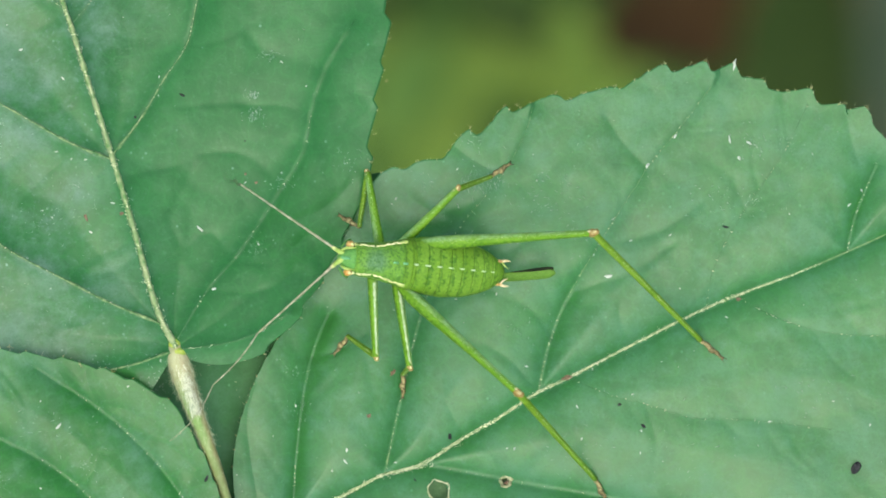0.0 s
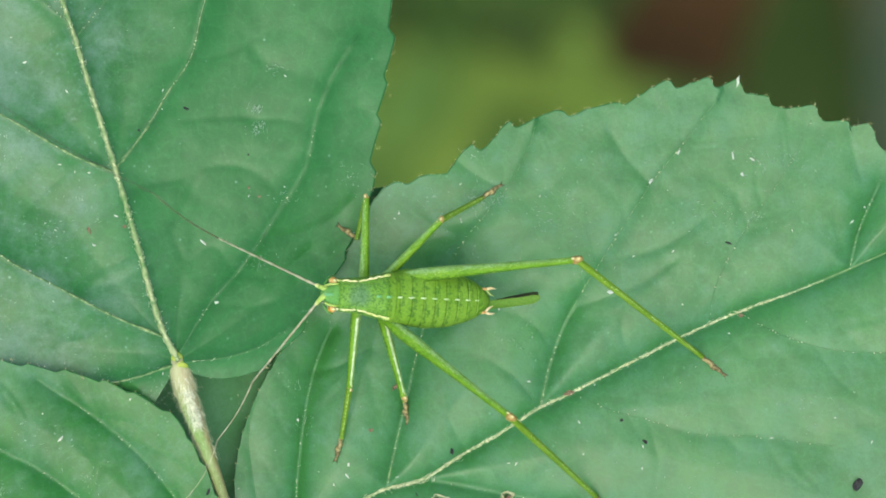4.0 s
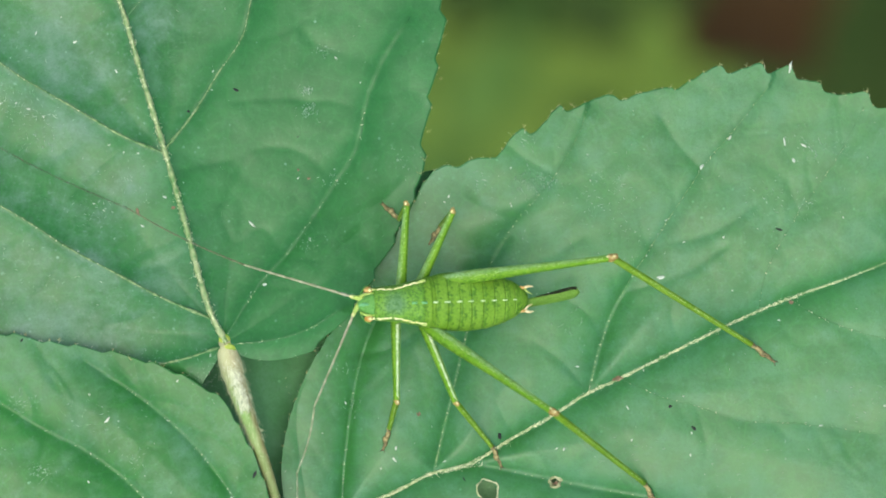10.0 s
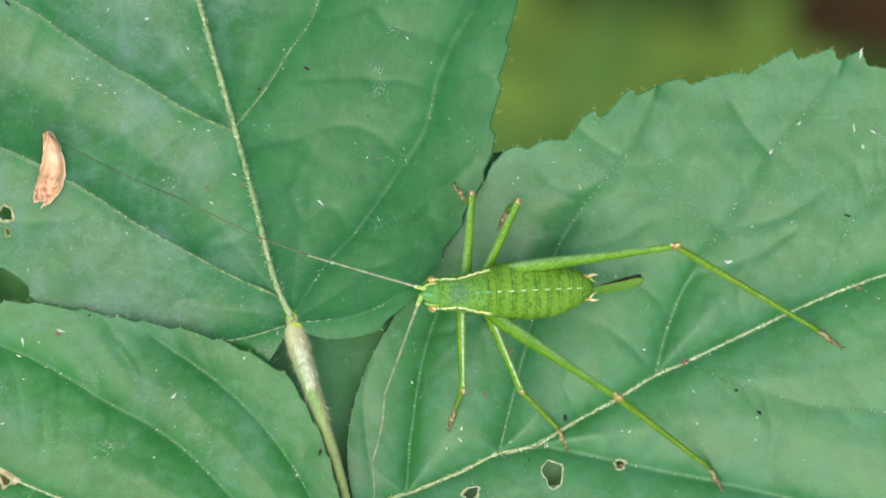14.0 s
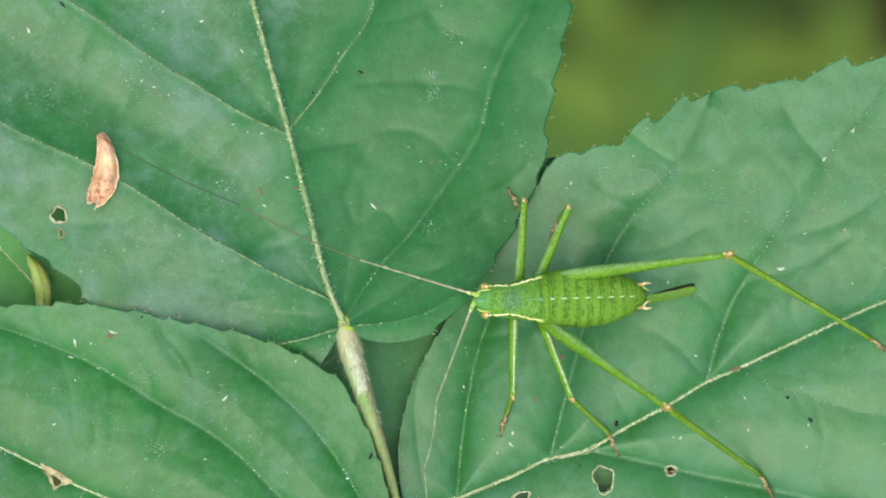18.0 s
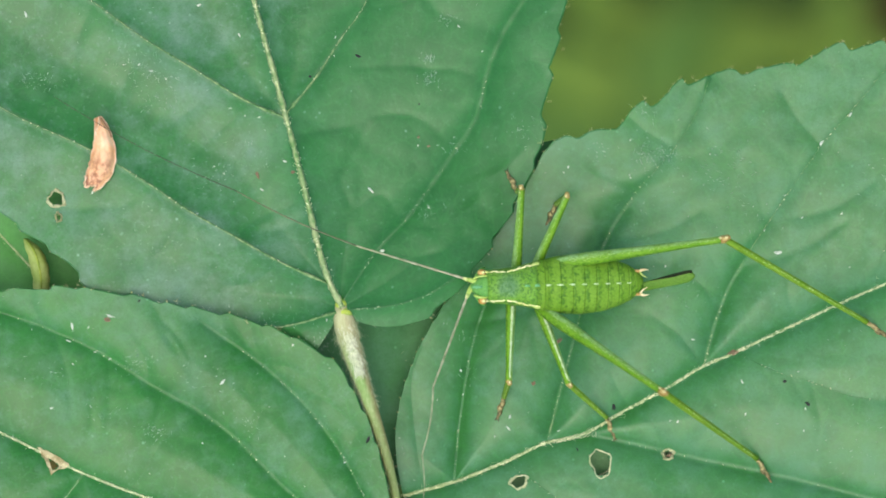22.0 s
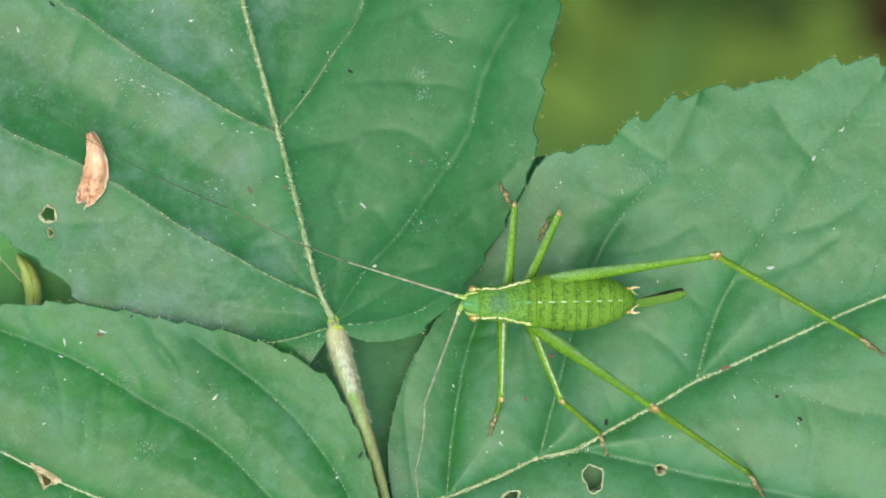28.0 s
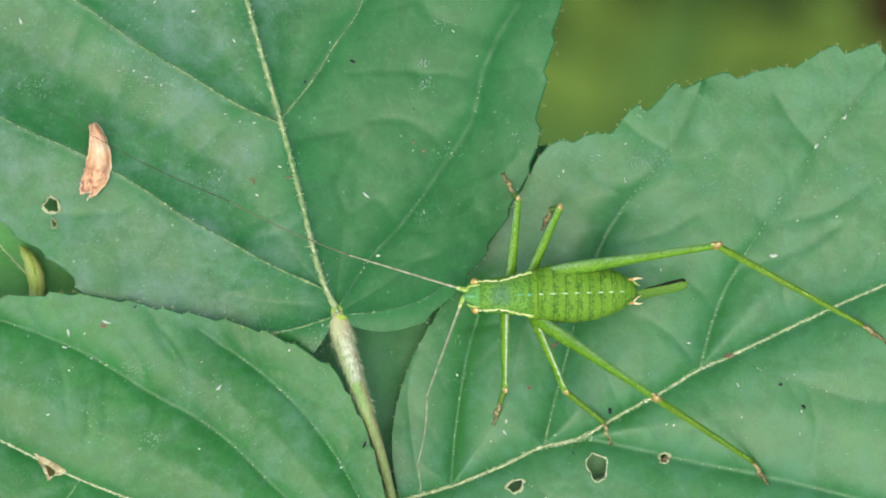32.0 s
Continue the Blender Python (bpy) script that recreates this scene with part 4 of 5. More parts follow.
cane_line = spline([plan(722, 1120, -6 * MM), (0.004, -0.05, -0.03), (0.03, -0.12, -0.16), (0.06, -0.2, -0.45), (0.05, -0.24, -0.75), (0.03, -0.25, -1.01)], 60)
under(part("cane", tube(cane_line, np.linspace(0.9 * MM, 4.5 * MM, 60), 12), CANE, bramble, "reddish green cane rising from the ground"))

# leaves of the same plant further down
leaf_d = Leaf(mid=[(540, 940), (740, 810), (840, 630), (910, 460), (968, 275)],
              left=[(540, 940), (430, 800), (430, 640), (560, 480), (780, 360), (905, 290), (968, 275)],
              right=[(540, 940), (700, 880), (860, 760), (980, 600), (1030, 430), (1010, 310), (968, 275)],
              veins=[[(770, 780), (700, 650), (720, 520)], [(840, 630), (930, 600), (980, 540)]],
              lift=-4.0 * MM, tilt=(-0.16, 0), seed=12, rows=160, cols=24)
leaf_e = Leaf(mid=[(260, 740), (150, 620), (40, 500), (-120, 330)],
              left=[(260, 740), (180, 760), (0, 700), (-120, 560), (-180, 420), (-120, 330)],
              right=[(260, 740), (320, 640), (260, 500), (140, 370), (0, 310), (-120, 330)],
              veins=[[(150, 620), (190, 540), (180, 450)], [(150, 620), (60, 630), (-20, 600)]],
              lift=-5.5 * MM, seed=14, rows=140, cols=22)
leaf_f = Leaf(mid=[(820, 1010), (950, 930), (1080, 850), (1220, 780)],
              left=[(820, 1010), (830, 900), (930, 810), (1080, 760), (1180, 760), (1220, 780)],
              right=[(820, 1010), (960, 1040), (1110, 980), (1220, 880), (1235, 810), (1220, 780)],
              veins=[[(950, 930), (960, 860), (1000, 800)], [(1080, 850), (1140, 880), (1180, 870)]],
              lift=-3.0 * MM, seed=15, rows=120, cols=20)
for leaf, skin, text, rib in ((leaf_d, LEAF_LOW, "shaded green leaflet under the others", 0.06), (leaf_e, LEAF_GAP, "dark shaded leaflet low in the gap", 0.06),
                              (leaf_f, LEAF_PALE, "shaded green leaflet seen through holes", 0.05)):
    under(build_leaf(leaf, bramble, skin, text, (rib, 0.03), 0.03, 40, 30))

# a small young leaf, rolled up lengthwise, low in the gap, with its stalk down to the cane
roll_line = spline([plan(26, 450, -3.8 * MM), plan(42, 470, -3.0 * MM), plan(53, 500, -2.7 * MM), plan(56, 535, -2.9 * MM), plan(48, 580, -4.0 * MM)], 26)
roll_r = np.interp(np.linspace(0, 1, 26), [0, 0.15, 0.4, 0.7, 1], [0.15 * MM, 0.55 * MM, 0.72 * MM, 0.62 * MM, 0.2 * MM])
rv, rf = [], []
for i, (p, r) in enumerate(zip(roll_line, roll_r)):
    for k in range(15):
        a = math.radians(-35 + 250 * k / 14) + 0.12 * math.sin(i * 0.9)
        swell = r * (1 + 0.16 * k / 14 + 0.05 * math.sin(i * 1.7 + k))
        rv.append((p[0] + swell * math.cos(a), p[1] + 0.05 * r * math.sin(i), p[2] + swell * math.sin(a)))
for i in range(25):
    for k in range(14):
        a = i * 15 + k
        rf.append((a, a + 1, a + 16, a + 15))
low_v = [(p[0] * 0.9995, p[1], p[2] - 0.09 * MM) for p in rv]
count = len(rv)
rf += [tuple(q + count for q in f[::-1]) for f in rf]
young = under(part("rolled_leaf", (rv + low_v, rf), YOUNG_ROLL, bramble, "rolled yellow-green young leaf low in the gap"))
part("midrib", tube([(p[0], p[1], p[2] + r * 1.02) for p, r in zip(roll_line, roll_r)], roll_r * 0.12 + 0.02 * MM, 7), STEM_YELLOW, young)
low_stalk = spline([roll_line[-1], plan(70, 640, -14 * MM), plan(160, 780, -30 * MM), (-0.012, -0.06, -0.09)], 26)
under(part("petiole", tube(low_stalk, np.linspace(0.25 * MM, 0.6 * MM, 26), 9), STEM_YELLOW, bramble, "yellow-green stalk low in the gap"))

# ---------------------------------------------------------------- ground and undergrowth
rng = np.random.default_rng(31)
gv, gf = [], []
ring = [0.0, 0.04, 0.09, 0.15, 0.22, 0.3, 0.42, 0.6, 0.9, 1.5, 3, 7, 18, 50, 150, 400]
for r in ring:
    for k in range(48):
        a = 2 * math.pi * k / 48
        x, y = r * math.cos(a) + 0.1, r * math.sin(a) + 0.03
        gv.append((x, y, -1.0 + 0.018 * noise.noise(Vector((x * 14, y * 14, 2))) + 0.01 * noise.noise(Vector((x * 60, y * 60, 5)))))
for i in range(len(ring) - 1):
    for k in range(48):
        a, b = i * 48 + k, i * 48 + (k + 1) % 48
        gf.append((a, a + 48, b + 48, b))
ground = new("ground", mesh_of(gv, gf, SOIL))
tagged(ground, "bare brown soil under the bramble", "ground", kind="structure")


def low_leaf(x, y, z, length, width, turn, pitch, roll, material, label):
    """A long soft leaf of the undergrowth, curved along its length, with its stalk down to the soil."""
    root = thing("undergrowth_leaf", pose(x * MM, y * MM, -1.0), label, "leaf", "undergrowth below the bramble")
    m = pose(0, 0, z * MM + 1.0, pitch, roll, turn)
    n, c = 26, 7
    top, faces = [], []
    for i in range(n + 1):
        u = i / n
        half = width * MM / 2 * math.sin(math.pi * min(0.985, 0.03 + u * 0.97)) ** 0.7
        for j in range(-c, c + 1):
            w = j / c
            p = Vector(((u - 0.5) * length * MM, w * half * (1 + 0.05 * math.sin(u * 46)),
                        -0.18 * length * MM * (u - 0.4) ** 2 + 0.10 * half * abs(w) + 0.04 * half * math.sin(u * 30) * abs(w)))
            top.append(m @ p)
    k = 2 * c + 1
    low = [p - Vector((0, 0, 0.0004)) for p in top]
    base = len(top)
    for i in range(n):
        for j in range(k - 1):
            a, b = i * k + j, i * k + j + 1
            faces += [(a, a + k, b + k, b), (b + base, b + k + base, a + k + base, a + base)]
        for j in (0, k - 1):
            a = i * k + j
            faces.append((a, a + k, a + k + base, a + base) if j else (a + base, a + k + base, a + k, a))
    part("blade", (top + low, faces), material, root)
    rib_line = [m @ Vector(((i / 20 - 0.5) * length * MM, 0, -0.18 * length * MM * (i / 20 - 0.4) ** 2 + 0.0003)) for i in range(20)]
    part("midrib", tube(rib_line, np.linspace(0.0012, 0.0003, 20), 6), material, root)
    foot = m @ Vector((-0.5 * length * MM, 0, -0.18 * length * MM * 0.16))
    part("stalk", tube(spline([foot, foot.lerp(Vector((0, 0, 0)), 0.5) + Vector((0.004, 0, 0.01)), Vector((0, 0, -0.012))], 14), [0.0014] * 14, 7), material, root)
    return root


for x, y, z, length, width, turn, pitch, roll, material, label in (
        (50, 40, -905, 150, 74, 84, 4, 0, UNDER_OLIVE, "broad olive green leaf near the ground"),
        (8, 46, -890, 150, 80, 96, -3, 0, UNDER_OLIVE, "broad olive green leaf near the ground"),
        (28, 62, -930, 170, 70, 10, 0, 0, UNDER_OLIVE, "broad olive green leaf near the ground"),
        (81, 30, -880, 95, 18, 78, 0, 6, UNDER_LIGHT, "narrow yellow-green leaf near the ground"),
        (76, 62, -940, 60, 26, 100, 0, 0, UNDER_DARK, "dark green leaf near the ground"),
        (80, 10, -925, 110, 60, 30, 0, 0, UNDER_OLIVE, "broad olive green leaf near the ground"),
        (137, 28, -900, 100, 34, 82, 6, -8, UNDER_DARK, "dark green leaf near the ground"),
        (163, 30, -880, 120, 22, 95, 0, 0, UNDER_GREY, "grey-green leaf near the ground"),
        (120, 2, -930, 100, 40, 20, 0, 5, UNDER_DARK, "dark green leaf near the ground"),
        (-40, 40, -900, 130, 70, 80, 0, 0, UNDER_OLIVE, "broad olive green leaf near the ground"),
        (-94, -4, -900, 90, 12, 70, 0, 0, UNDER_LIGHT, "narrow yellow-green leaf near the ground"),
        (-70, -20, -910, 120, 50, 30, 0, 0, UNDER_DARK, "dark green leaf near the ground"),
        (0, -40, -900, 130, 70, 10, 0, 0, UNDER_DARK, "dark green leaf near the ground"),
        (80, -50, -900, 130, 60, -20, 0, 0, UNDER_OLIVE, "broad olive green leaf near the ground")):
    low_leaf(x, y, z, length, width, turn, pitch, roll, material, label)
UNDER_BRIGHT = plain("under_bright", (0.075, 0.136, 0.020), (0.125, 0.19, 0.032), 60, 0.8, 6.0, 0.0004, 0.08)
rng = np.random.default_rng(77)
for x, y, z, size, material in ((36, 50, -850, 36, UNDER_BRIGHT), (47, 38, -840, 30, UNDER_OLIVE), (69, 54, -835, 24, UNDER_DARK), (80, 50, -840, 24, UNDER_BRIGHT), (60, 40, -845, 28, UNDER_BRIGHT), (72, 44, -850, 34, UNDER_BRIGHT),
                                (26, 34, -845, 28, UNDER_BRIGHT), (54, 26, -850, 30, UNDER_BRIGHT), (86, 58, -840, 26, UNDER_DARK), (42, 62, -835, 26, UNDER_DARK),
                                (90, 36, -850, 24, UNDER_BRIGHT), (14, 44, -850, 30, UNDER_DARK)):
    low_leaf(x, y, z, size, size * 0.5, rng.uniform(0, 180), rng.uniform(-10, 10), rng.uniform(-10, 10), material,
             "small yellow-green leaf near the ground" if material is UNDER_BRIGHT else "small dark green leaf near the ground")

# ---------------------------------------------------------------- small things on the leaves
def dry_scale():
    """A curled dry bud scale: a thin boat-shaped shell with a folded tip and a torn, rolled lower end."""
    base = leaf_a.at(165, 305)
    root = thing("bud_scale", Matrix.Translation(base), "curled dry bud scale, cream and orange-brown, lying on the leaf", "bud scale")
    n, c = 34, 10
    line = spline([(163, 236), (170, 258), (174, 290), (170, 322), (160, 342), (146, 358)], n + 1)
    half = np.interp(np.linspace(0, 1, n + 1), [0, 0.05, 0.15, 0.3, 0.5, 0.7, 0.85, 1.0], [5, 8, 12, 16, 21.5, 22, 19, 15])
    top = []
    for i in range(n + 1):
        u = i / n
        d = line[min(i + 1, n)] - line[max(i - 1, 0)]
        d = d / np.linalg.norm(d)
        nrm = np.array([-d[1], d[0]])
        for j in range(-c, c + 1):
            w = j / c
            ragged = (6.0 * math.sin(w * 4.2 + 0.6) + 2.4 * math.sin(w * 13) - 3.0) * max(0.0, (u - 0.86) / 0.14)
            q = line[i] + nrm * w * half[i] * (1 + 0.03 * math.sin(i * 1.1 + w)) + d * ragged
            p = plan(q[0], q[1])
            arch = 1.05 * MM * (1 - abs(w) ** 2.0) * (0.45 + 0.55 * math.sin(math.pi * min(1, 0.1 + 0.85 * u)))
            crease = 0.03 * MM * math.sin(w * 9 + 1.2 * u) + 0.05 * MM * math.sin(i * 0.8 + w * 5)
            hollow = -0.5 * MM * max(0.0, (u - 0.72) / 0.28) * (1 - abs(w))
            lift = 0.25 * MM + 0.55 * MM * (u - 0.5) ** 2
            top.append(Vector((p.x, p.y, base.z + lift + arch + crease + hollow)) - base)
    k = 2 * c + 1
    low = [p * 0.985 - Vector((0, 0, 0.12 * MM)) for p in top]
    b, faces = len(top), []
    for i in range(n):
        for j in range(k - 1):
            a, e = i * k + j, i * k + j + 1
            faces += [(a, a + k, e + k, e), (e + b, e + k + b, a + k + b, a + b)]
        for j in (0, k - 1):
            a = i * k + j
            faces.append((a, a + k, a + k + b, a + b))
    for j in range(k - 1):
        for i in (0, n):
            a = i * k + j
            faces.append((a, a + 1, a + 1 + b, a + b))
    part("shell", (top + low, faces), HUSK, root)
    for j, size, name in ((0, 0.05, "rim"), (k - 1, 0.06, "rim")):
        edge = [top[i * k + j] + Vector((0, 0, 0.03 * MM)) for i in range(n + 1)]
        part(name, tube(edge, [size * MM * (1 + 0.4 * math.sin(i * 1.7)) for i in range(n + 1)], 6), HUSK_EDGE, root, "pale dry edge")
    torn = [top[n * k + j] + Vector((0, 0, 0.05 * MM)) for j in range(1, k - 1)]
    part("torn_end", tube(torn, [0.09 * MM * (1 + 0.5 * math.sin(j * 2.3)) for j in range(len(torn))], 6), HUSK_EDGE, root, "pale rolled torn end")
    fold = [top[i * k + j] + Vector((0, 0, 0.16 * MM)) for i, j in ((0, 5), (2, 9), (4, 13), (6, 17), (8, 19))]
    part("folded_tip", tube(spline(fold, 12), np.linspace(0.07 * MM, 0.13 * MM, 12), 6), HUSK_EDGE, root, "pale fold across the tip")
    fold = [top[i * k + j] + Vector((0, 0, 0.05 * MM)) for i, j in ((1, 2), (4, 2), (7, 1), (10, 1))]
    part("folded_tip", tube(spline(fold, 10), np.linspace(0.05 * MM, 0.09 * MM, 10), 6), HUSK_DARK, root, "brown fold along the tip")
    return root


dry_scale()


def crumb(leaf, x, y, size, kind, stretch=1.0, angle=None):
    """One larger crumb: a pale flake, a rust speck or a dark pellet."""
    name, material, label, flat = {
        "flake": ("pale_flake", SPECK, "small whitish flake stuck to the leaf", 0.45),
        "rust": ("rust_speck", FROND, "small rust-coloured speck on the leaf", 0.5),
        "pellet": ("frass_pellet", FRASS, "small black dropping on the leaf", 0.8)}[kind]
    r = np.random.default_rng(int(x * 7 + y))
    root = leaf.at(x, y)
    s = size * U / 2 * {"flake": 0.46, "rust": 0.58, "pellet": 0.72}[kind]
    v, f = ball((0, 0, 0), s * r.uniform(1.1, 1.7) * stretch, s * r.uniform(0.6, 0.9), s * flat, 6, 8)
    v = [Vector(p) * (1 + (1.15 if stretch < 1.5 else 0.5) * noise.noise(Vector(p) / s * 1.5 + Vector((x, y, 0)))) for p in v]
    ob = new(name, mesh_of(v, f, material, False))
    ob.matrix_basis = Matrix.Translation(root + Vector((0, 0, s * flat * 0.6))) @ Euler((r.uniform(-0.2, 0.2), r.uniform(-0.2, 0.2), r.uniform(0, 3) if angle is None else radians(angle))).to_matrix().to_4x4()
    return tagged(ob, label, name.replace("_", " ").split()[1], "crumbs on the leaves")


for leaf, kind, spots in (
        (leaf_a, "flake", [(32, 53, 14), (338, 37, 11), (643, 364, 12, 2.0, -45), (663, 471, 12, 1.3, 30), (410, 90, 9), (490, 313, 8, 1.8, -20), (798, 74, 7, 1.8, -40), (726, 285, 6), (254, 153, 10), (232, 142, 8), (205, 142, 6),
                           (450, 363, 8, 1.5, -30), (383, 335, 7), (394, 219, 6, 1.6, 0), (420, 233, 6), (445, 235, 7), (580, 93, 6), (577, 126, 6), (270, 20, 7, 1.4, 60), (790, 270, 6), (745, 395, 6, 1.6, -50), (280, 167, 7), (366, 322, 5), (840, 118, 6), (150, 368, 9)]),
        (leaf_b, "flake", [(1440, 280, 14, 1.1, 60), (1364, 474, 16), (889, 765, 11), (886, 785, 7, 2.0, -50), (992, 323, 7), (984, 332, 6), (1186, 773, 8), (1173, 772, 6), (1164, 498, 9), (1213, 628, 9), (1603, 272, 12), (1588, 240, 9, 3.0, -80), (1601, 106, 14, 1.4, 80), (862, 800, 6),
                           (975, 790, 6, 2.0, 20), (1102, 275, 7), (1102, 342, 7), (1375, 373, 6), (1406, 412, 6), (1476, 405, 7), (1491, 230, 11, 1.5, 60), (802, 683, 8), (806, 725, 8), (1490, 500, 6), (1622, 246, 10, 1.6, -30), (1689, 375, 6), (1819, 337, 8), (1796, 363, 8, 1.6, 40), (1412, 750, 7), (1409, 789, 6), (1571, 554, 8), (1755, 710, 7),
                           (1819, 755, 7), (1641, 742, 7, 1.5, 0), (1306, 760, 6), (1300, 703, 7, 1.8, -60), (1330, 638, 6)]),
        (leaf_c, "flake", [(114, 604, 13, 2.2, -82), (381, 703, 15, 1.1, 40), (143, 607, 7), (182, 662, 9), (596, 846, 8), (181, 587, 12, 1.3, -20), (115, 672, 6), (107, 631, 8, 1.8, -20), (345, 812, 6), (78, 750, 8, 1.5, 20), (155, 651, 6), (505, 638, 8)]),
        (leaf_a, "rust", [(442, 337, 15), (505, 332, 15), (745, 286, 7), (727, 270, 6)]),
        (leaf_b, "rust", [(1284, 650, 22), (930, 706, 12), (977, 630, 14), (1594, 523, 12), (1172, 833, 13)]),
        (leaf_c, "rust", [(176, 593, 13)]),
        (leaf_b, "pellet", [(1073, 748, 12), (1416, 742, 9), (1375, 702, 8), (1575, 394, 8), (1791, 829, 24, 0.75, 60), (1008, 822, 5)]),
        (leaf_c, "pellet", [(638, 806, 8, 1.5, 70), (233, 560, 6)]),
        (leaf_a, "pellet", [(620, 127, 8), (92, 8, 9), (535, 163, 6), (728, 212, 4)])):
    for x, y, size, *shape in spots:
        crumb(leaf, x, y, size, kind, *shape)

# ---------------------------------------------------------------- the bush-cricket
# built with its head towards -x; plan units from the middle of the body
cricket = thing("bush_cricket", pose(0, 0, 0), "bright green speckled bush-cricket nymph with long thin legs", "insect")


def lx(v):
    return v * U


def hw(x):
    """Half width of the body at x, in plan units."""
    return float(np.interp(x, [-165, -150, -135, -122, -100, -80, -55, -40, -10, 30, 70, 100, 120, 135, 143], [13, 21, 27, 30, 31, 34, 39, 43, 50, 53, 49, 40, 31, 20, 12]))


def hh(x):
    """Half height of the body at x, in plan units."""
    return float(np.interp(x, [-172, -160, -140, -110, -60, 0, 60, 105, 130, 143], [6, 16, 24, 30, 38, 44, 42, 34, 22, 11]))


def shell(x0, x1, steps, swell=0.0, front=1.0, top=0.0, wide=1.0, power=0.9):
    """A stretch of the body between x0 and x1; swell lifts its rear edge."""
    secs = []
    for i in range(steps + 1):
        u = i / steps
        x = x0 + (x1 - x0) * u
        k = (front + (1 + swell - front) * u) * wide
        secs.append((lx(x), 0, lx(-6 + top), lx(hw(x) * k), lx(hh(x) * k), power))
    return loft(secs, 36)


part("abdomen", shell(-62, 143, 26, 0, 0.94, 0, 0.96), SKIN, cricket, "speckled green abdomen")
cuts = [-52, -28, -6, 15, 36, 57, 78, 98, 117, 134]
for n_ring, (a, b) in enumerate(zip(cuts[:-1], cuts[1:])):
    t = part("tergite", shell(a, b, 6, 0.0, 1.0), SKIN, cricket)
    if a < 110:
        z = lx(-6 + hh(b) * 1.02)
        size = 1.0 - 0.05 * n_ring
        part("dorsal_dash", tube([(lx(b - 9 * size), 0, lx(-6 + hh(b - 9) * 1.0)), (lx(b - 3), 0, z), (lx(b + 2), 0, z)], [lx(0.5), lx(1.7 * size), lx(1.2 * size)], 6), MIDLINE, t, "pale dash on the midline")
part("pronotum", shell(-134, -48, 12, 0.02, 1.0, 1.5, 1.0, 0.88), SKIN_BACK, cricket, "saddle-shaped green neck shield")
part("wing_stub", joined([shell(-58, -34, 5, 0.016, 1.012, 1.0)]), SKIN, cricket, "short wing stub")
head = part("head", loft([(lx(x), 0, lx(z), lx(w), lx(h), 0.95) for x, w, h, z in
                          ((-163, 2, 3, -3), (-160, 7, 10, -5), (-154, 13, 17, -8), (-146, 20, 23, -11), (-138, 24, 27, -12), (-128, 25, 27, -11))], 24), SKIN_HEAD, cricket, "teal-green head")
part("teal_mark", tube([(lx(-160), 0, lx(9)), (lx(-153), 0, lx(11.5)), (lx(-144), 0, lx(14.5))], [lx(2.0), lx(3.2), lx(1.4)], 8, 0.5), TEAL, head, "teal mark between the antennae")
for x, r in ((-66, 2.0), (-49, 2.6)):
    part("teal_dash", tube([(lx(x - 5), 0, lx(-4.5 + hh(x) * 1.02)), (lx(x + 4), 0, lx(-4 + hh(x) * 1.02))], [lx(r), lx(r * 0.7)], 6, 0.6), TEAL, cricket, "teal dash on the neck shield")
